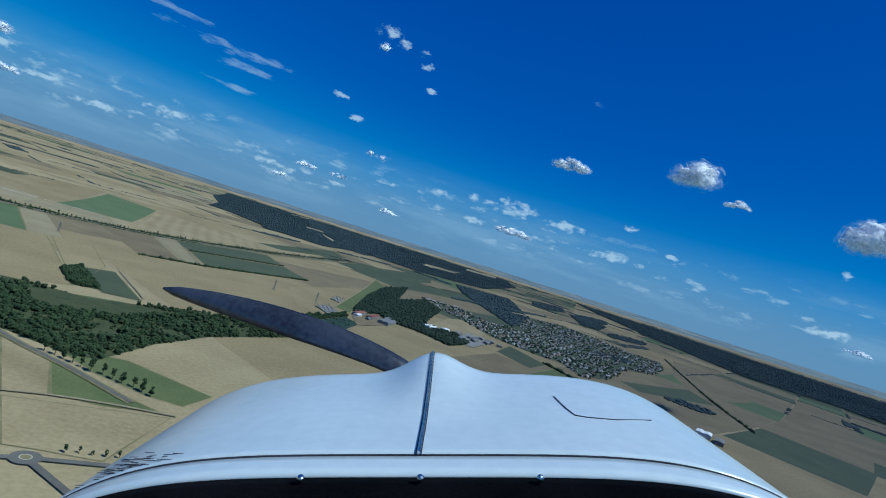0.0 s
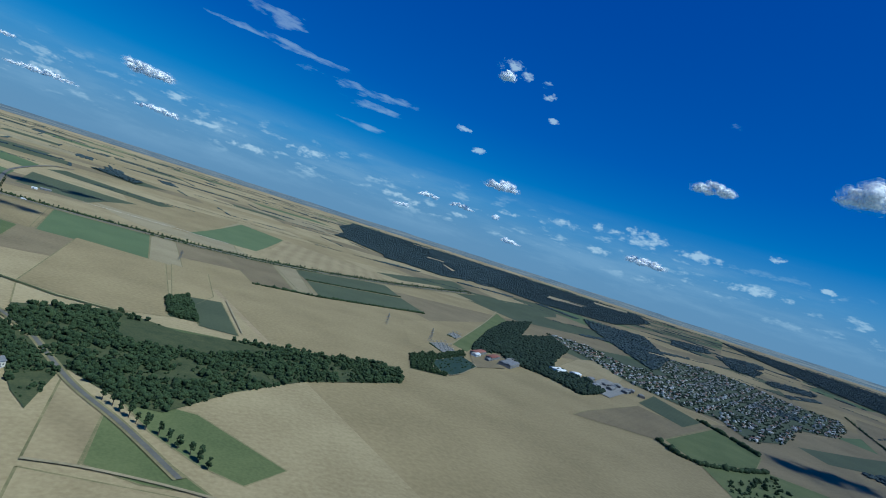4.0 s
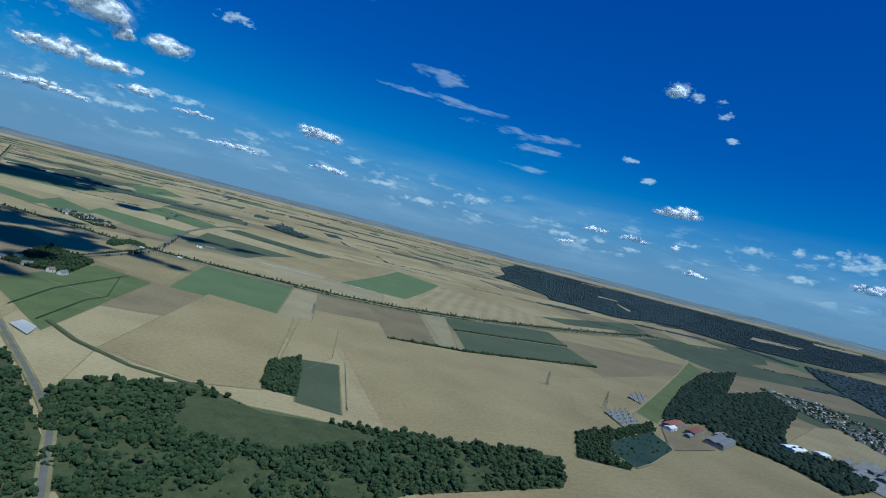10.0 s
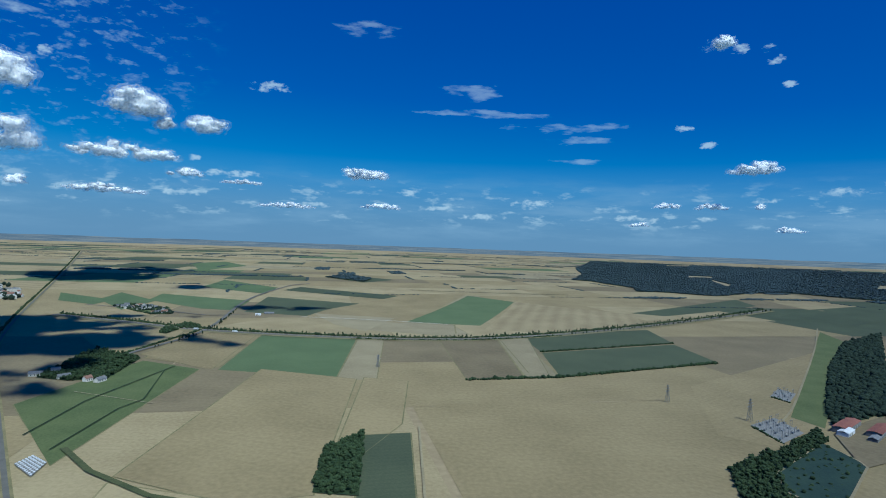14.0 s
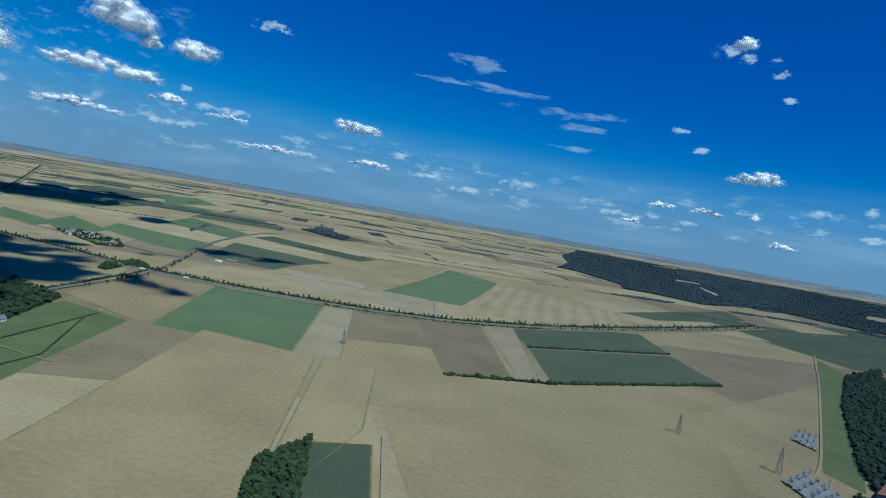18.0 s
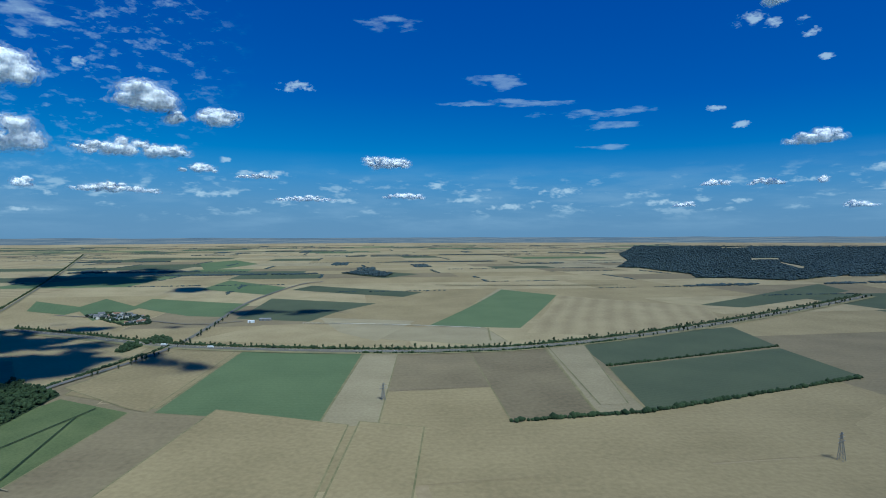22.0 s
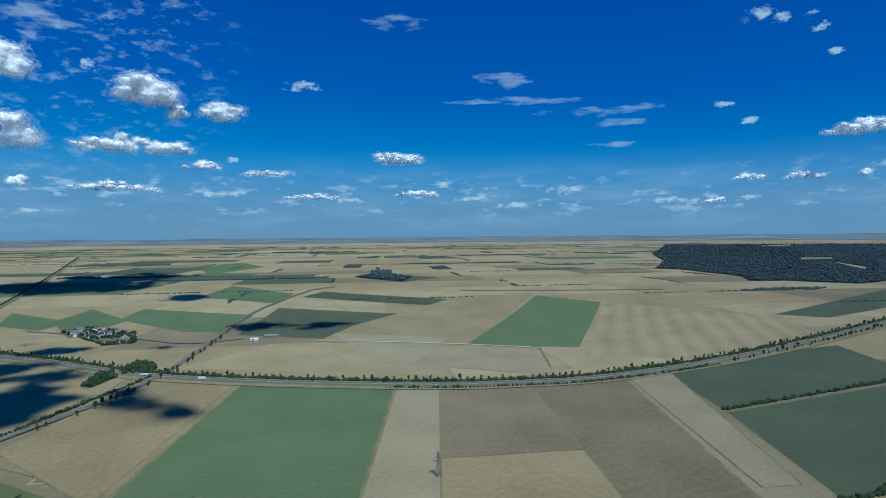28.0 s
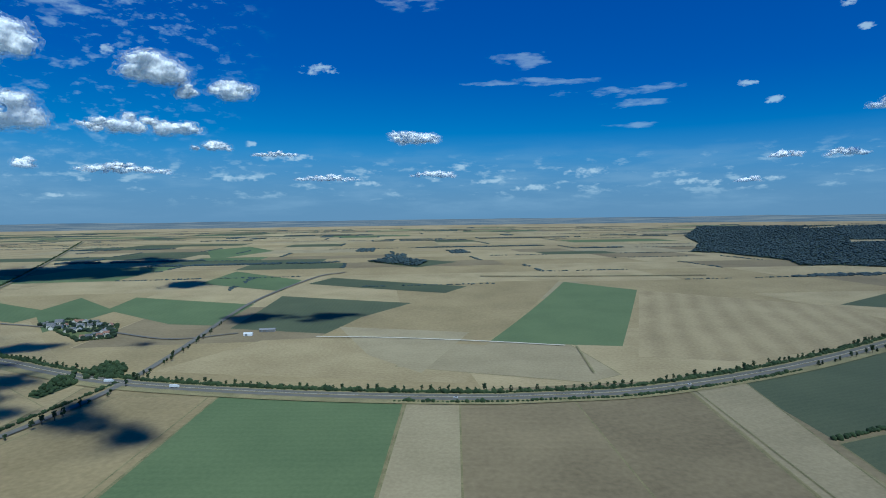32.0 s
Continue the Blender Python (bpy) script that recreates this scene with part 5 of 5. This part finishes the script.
def shade_cloud(at, wide, high):
    """A thin heaped cloud behind the camera."""
    cloud_seed[0] += 1
    r = random.Random(cloud_seed[0])
    root = new("cloud")
    V, Fs, off = [], [], 0
    for i in range(24):
        u, w = r.gauss(0, 0.36), r.gauss(0, 0.30)
        vs, fs = r.choice(PUFFS)
        V.append(vs * (high * r.uniform(0.14, 0.40)) * np.array((1.6, 1.4, 0.7)) + (u * wide * 0.5, w * wide * 0.5, r.uniform(-0.2, 0.2) * high)); Fs.append(fs + off); off += len(vs)
    ob = new("heap", mesh_of("heap", np.concatenate(V).tolist(), np.concatenate(Fs).tolist(), [SHADE], smooth=True))
    ob.parent = root
    root.location = at
    return tagged(root, "white cumulus that shades the fields", "cloud", "fair-weather clouds")


for (x, y), w in SHADED:
    k = 1900 / sun_way.z
    shade_cloud((x + sun_way.x * k, y + sun_way.y * k, lift(x, y) + 1900), w * 1.25, w * 0.42)

# ---- the aircraft's nose, where the shot begins ----
NOSE = look(*PATH[0][1:])


def build_nose():
    def sheet_grid(name, us, ds, height, mat, label="", thick=0.01, parent=None):
        nu = len(us)
        vs = [(u, height(u, d), -d) for d in ds for u in us]
        vs += [(x, y - thick, z) for x, y, z in vs]
        n = nu * len(ds)
        fs = []
        for j in range(len(ds) - 1):
            for i in range(nu - 1):
                a = j * nu + i
                fs += [(a, a + 1, a + nu + 1, a + nu), (n + a, n + a + nu, n + a + nu + 1, n + a + 1)]
        rim = list(range(nu)) + [j * nu + nu - 1 for j in range(1, len(ds))] + [(len(ds) - 1) * nu + i for i in range(nu - 2, -1, -1)] + [j * nu for j in range(len(ds) - 2, 0, -1)]
        for a, b in zip(rim, rim[1:] + rim[:1]):
            fs.append((a, n + a, n + b, b))
        ob = new(name, mesh_of(name, vs, fs, [mat], smooth=True))
        ob.parent = parent or root
        return tagged(ob, label)

    root = new("aircraft_nose")
    root.matrix_world = NOSE
    paint = surface("white_aircraft_paint", (0.60, 0.68, 0.71), (0.68, 0.75, 0.78), 3, 40, rough=0.22, bump=0.02, rand=0)
    black = surface("black_vinyl", (0.002, 0.002, 0.003), (0.006, 0.006, 0.008), 8, 200, rough=1.0, bump=0.3, rand=0)
    black.node_tree.nodes["Principled BSDF"].inputs["Specular IOR Level"].default_value = 0.03
    blade_mat = surface("grey_blade_metal", (0.05, 0.055, 0.07), (0.12, 0.13, 0.15), 6, 60, rough=0.22, bump=0.03, rand=0, metal=0.6)
    seam = surface("dark_seam", (0.02, 0.02, 0.03), (0.05, 0.05, 0.06), 10, 90, rand=0)
    chrome = surface("bright_screw", (0.5, 0.5, 0.5), (0.75, 0.75, 0.75), 20, 200, rough=0.25, metal=1, bump=0, rand=0)
    cx = -0.03

    def top(u, d):
        k = abs(u - cx) / (0.755 - 0.02 * max(0, d - 1.0))
        h = -0.302 - 0.30 * k ** 4.4
        hump = math.exp(-((u - cx - 0.01) / 0.072) ** 2 * 0.5 * 1.6) * 0.052 * min(1, max(0, (d - 0.98) / 0.36)) ** 1.3
        front = max(0, d - 1.36)
        return h + hump - front ** 2 * 7 * (1 + 0 * k)

    us = [cx - 0.86 + 1.72 * i / 90 for i in range(91)]
    sheet_grid("cowling", us, [0.835 + 0.0185 * i for i in range(40)], top, paint, "glossy white engine cowling with a central hinge")
    sheet_grid("rear_cowl_strip", us, [0.765, 0.79, 0.815, 0.831], lambda u, d: top(u, d) - 0.002, paint, "white cowl strip before the windscreen")
    sheet_grid("seam", us, [0.829, 0.833, 0.837], lambda u, d: top(u, d) - 0.001, seam, "dark seam between cowl panels")
    sheet_grid("glareshield", us, [0.44, 0.55, 0.66, 0.74, 0.762], lambda u, d: top(u, d) - 0.006 - 0.03 * (d < 0.7), black, "black vinyl glareshield")
    # piano hinge along the middle
    bm = bmesh.new()
    bmesh.ops.create_cone(bm, cap_ends=True, segments=8, radius1=0.0022, radius2=0.0022, depth=0.018)
    knuckle = bpy.data.meshes.new("hinge_knuckle")
    bm.to_mesh(knuckle); bm.free(); knuckle.materials.append(chrome)
    for i in range(26):
        d = 0.84 + 0.0205 * i
        ob = new("hinge_knuckle", knuckle)
        ob.parent = root
        ob.matrix_local = pose(cx - 0.006 + 0.012 * i / 26, top(cx, d) + 0.003, -d)
    for s in (-1, 1):
        bm = bmesh.new()
        for i in range(26):
            d = 0.84 + 0.0205 * i
            box(bm, cx - 0.006 + 0.012 * i / 26 + s * 0.0040, top(cx, d) + 0.001, -d, 0.0013, 0.002, 0.021)
        part("hinge_gap", bm, seam, root)
    for u in (0.187, 0.03, -0.128):
        bm = bmesh.new()
        bmesh.ops.create_uvsphere(bm, u_segments=10, v_segments=6, radius=0.0055, matrix=pose(-u, top(-u, 0.745) + 0.001, -0.742))
        screw = part("screw", bm, chrome, root, "bright screw head")
    # the oil door's outline
    bm = bmesh.new()
    pts = [Vector((u, top(u, d) + 0.001, -d)) for u, d in [(0.228, 1.163), (0.234, 1.085), (0.242, 1.035), (0.263, 1.026), (0.315, 1.028), (0.395, 1.073)]]
    for a, b in zip(pts, pts[1:]):
        m = Matrix.Translation((a + b) / 2) @ (b - a).to_track_quat("X", "Y").to_matrix().to_4x4()
        bmesh.ops.create_cube(bm, size=1, matrix=m @ Matrix.Diagonal(((b - a).length * 1.02, 0.0016, 0.0016, 1)))
    part("oil_door_edge", bm, seam, root)
    # scratches by the corner of the cowl
    r = random.Random(5)
    bm = bmesh.new()
    for i in range(60):
        u, d = -0.49 + r.gauss(0, 0.03), 0.845 + abs(r.gauss(0, 0.03))
        box(bm, u, top(u, d) + 0.0008, -d, r.uniform(0.008, 0.03), 0.0006, 0.0012)
    part("scratches", bm, seam, root)
    # propeller, standing
    hub = Vector((cx, -0.44, -1.72))
    for side in (1, -1):
        n = 22
        vs, fs = [], []
        for i in range(n + 1):
            k = i / n
            p = Vector((-0.06 - 0.76 * k, 0.05 + 0.30 * k ** 0.8 - 0.03 * k * k, 0)) * side
            w = (0.027 + 0.014 * math.sin(k * 3.0)) * (1 - k ** 3.0) ** 0.5 + 0.004
            tw = radians(38 - 24 * k)
            t = Vector((-0.92, 0.36, 0)) * side
            nrm = Vector((-t.y, t.x, 0))
            for j in range(10):
                a = 6.2832 * j / 10
                q = nrm * (math.cos(a) * w * math.cos(tw) - math.sin(a) * 0.010 * math.sin(tw)) + Vector((0, 0, math.cos(a) * w * math.sin(tw) + math.sin(a) * 0.010 * math.cos(tw)))
                vs.append(tuple(hub + p + q))
        for i in range(n):
            for j in range(10):
                fs.append((i * 10 + j, i * 10 + (j + 1) % 10, (i + 1) * 10 + (j + 1) % 10, (i + 1) * 10 + j))
        fs += [tuple(range(10)), tuple(range(n * 10, n * 10 + 10))]
        ob = new("propeller_blade", mesh_of("propeller_blade", vs, fs, [blade_mat], smooth=True))
        ob.parent = root
        tagged(ob, "dark grey curved propeller blade")
    bm = bmesh.new()
    bmesh.ops.create_uvsphere(bm, u_segments=24, v_segments=14, radius=0.13, matrix=Matrix.Translation(hub + Vector((0, -0.02, 0.05))) @ Matrix.Diagonal((1, 1, 1.2, 1)))
    part("spinner", bm, paint, root, "white propeller spinner")
    tagged(root, "white light aircraft nose with cowling, propeller and black glareshield", "aircraft")


build_nose()
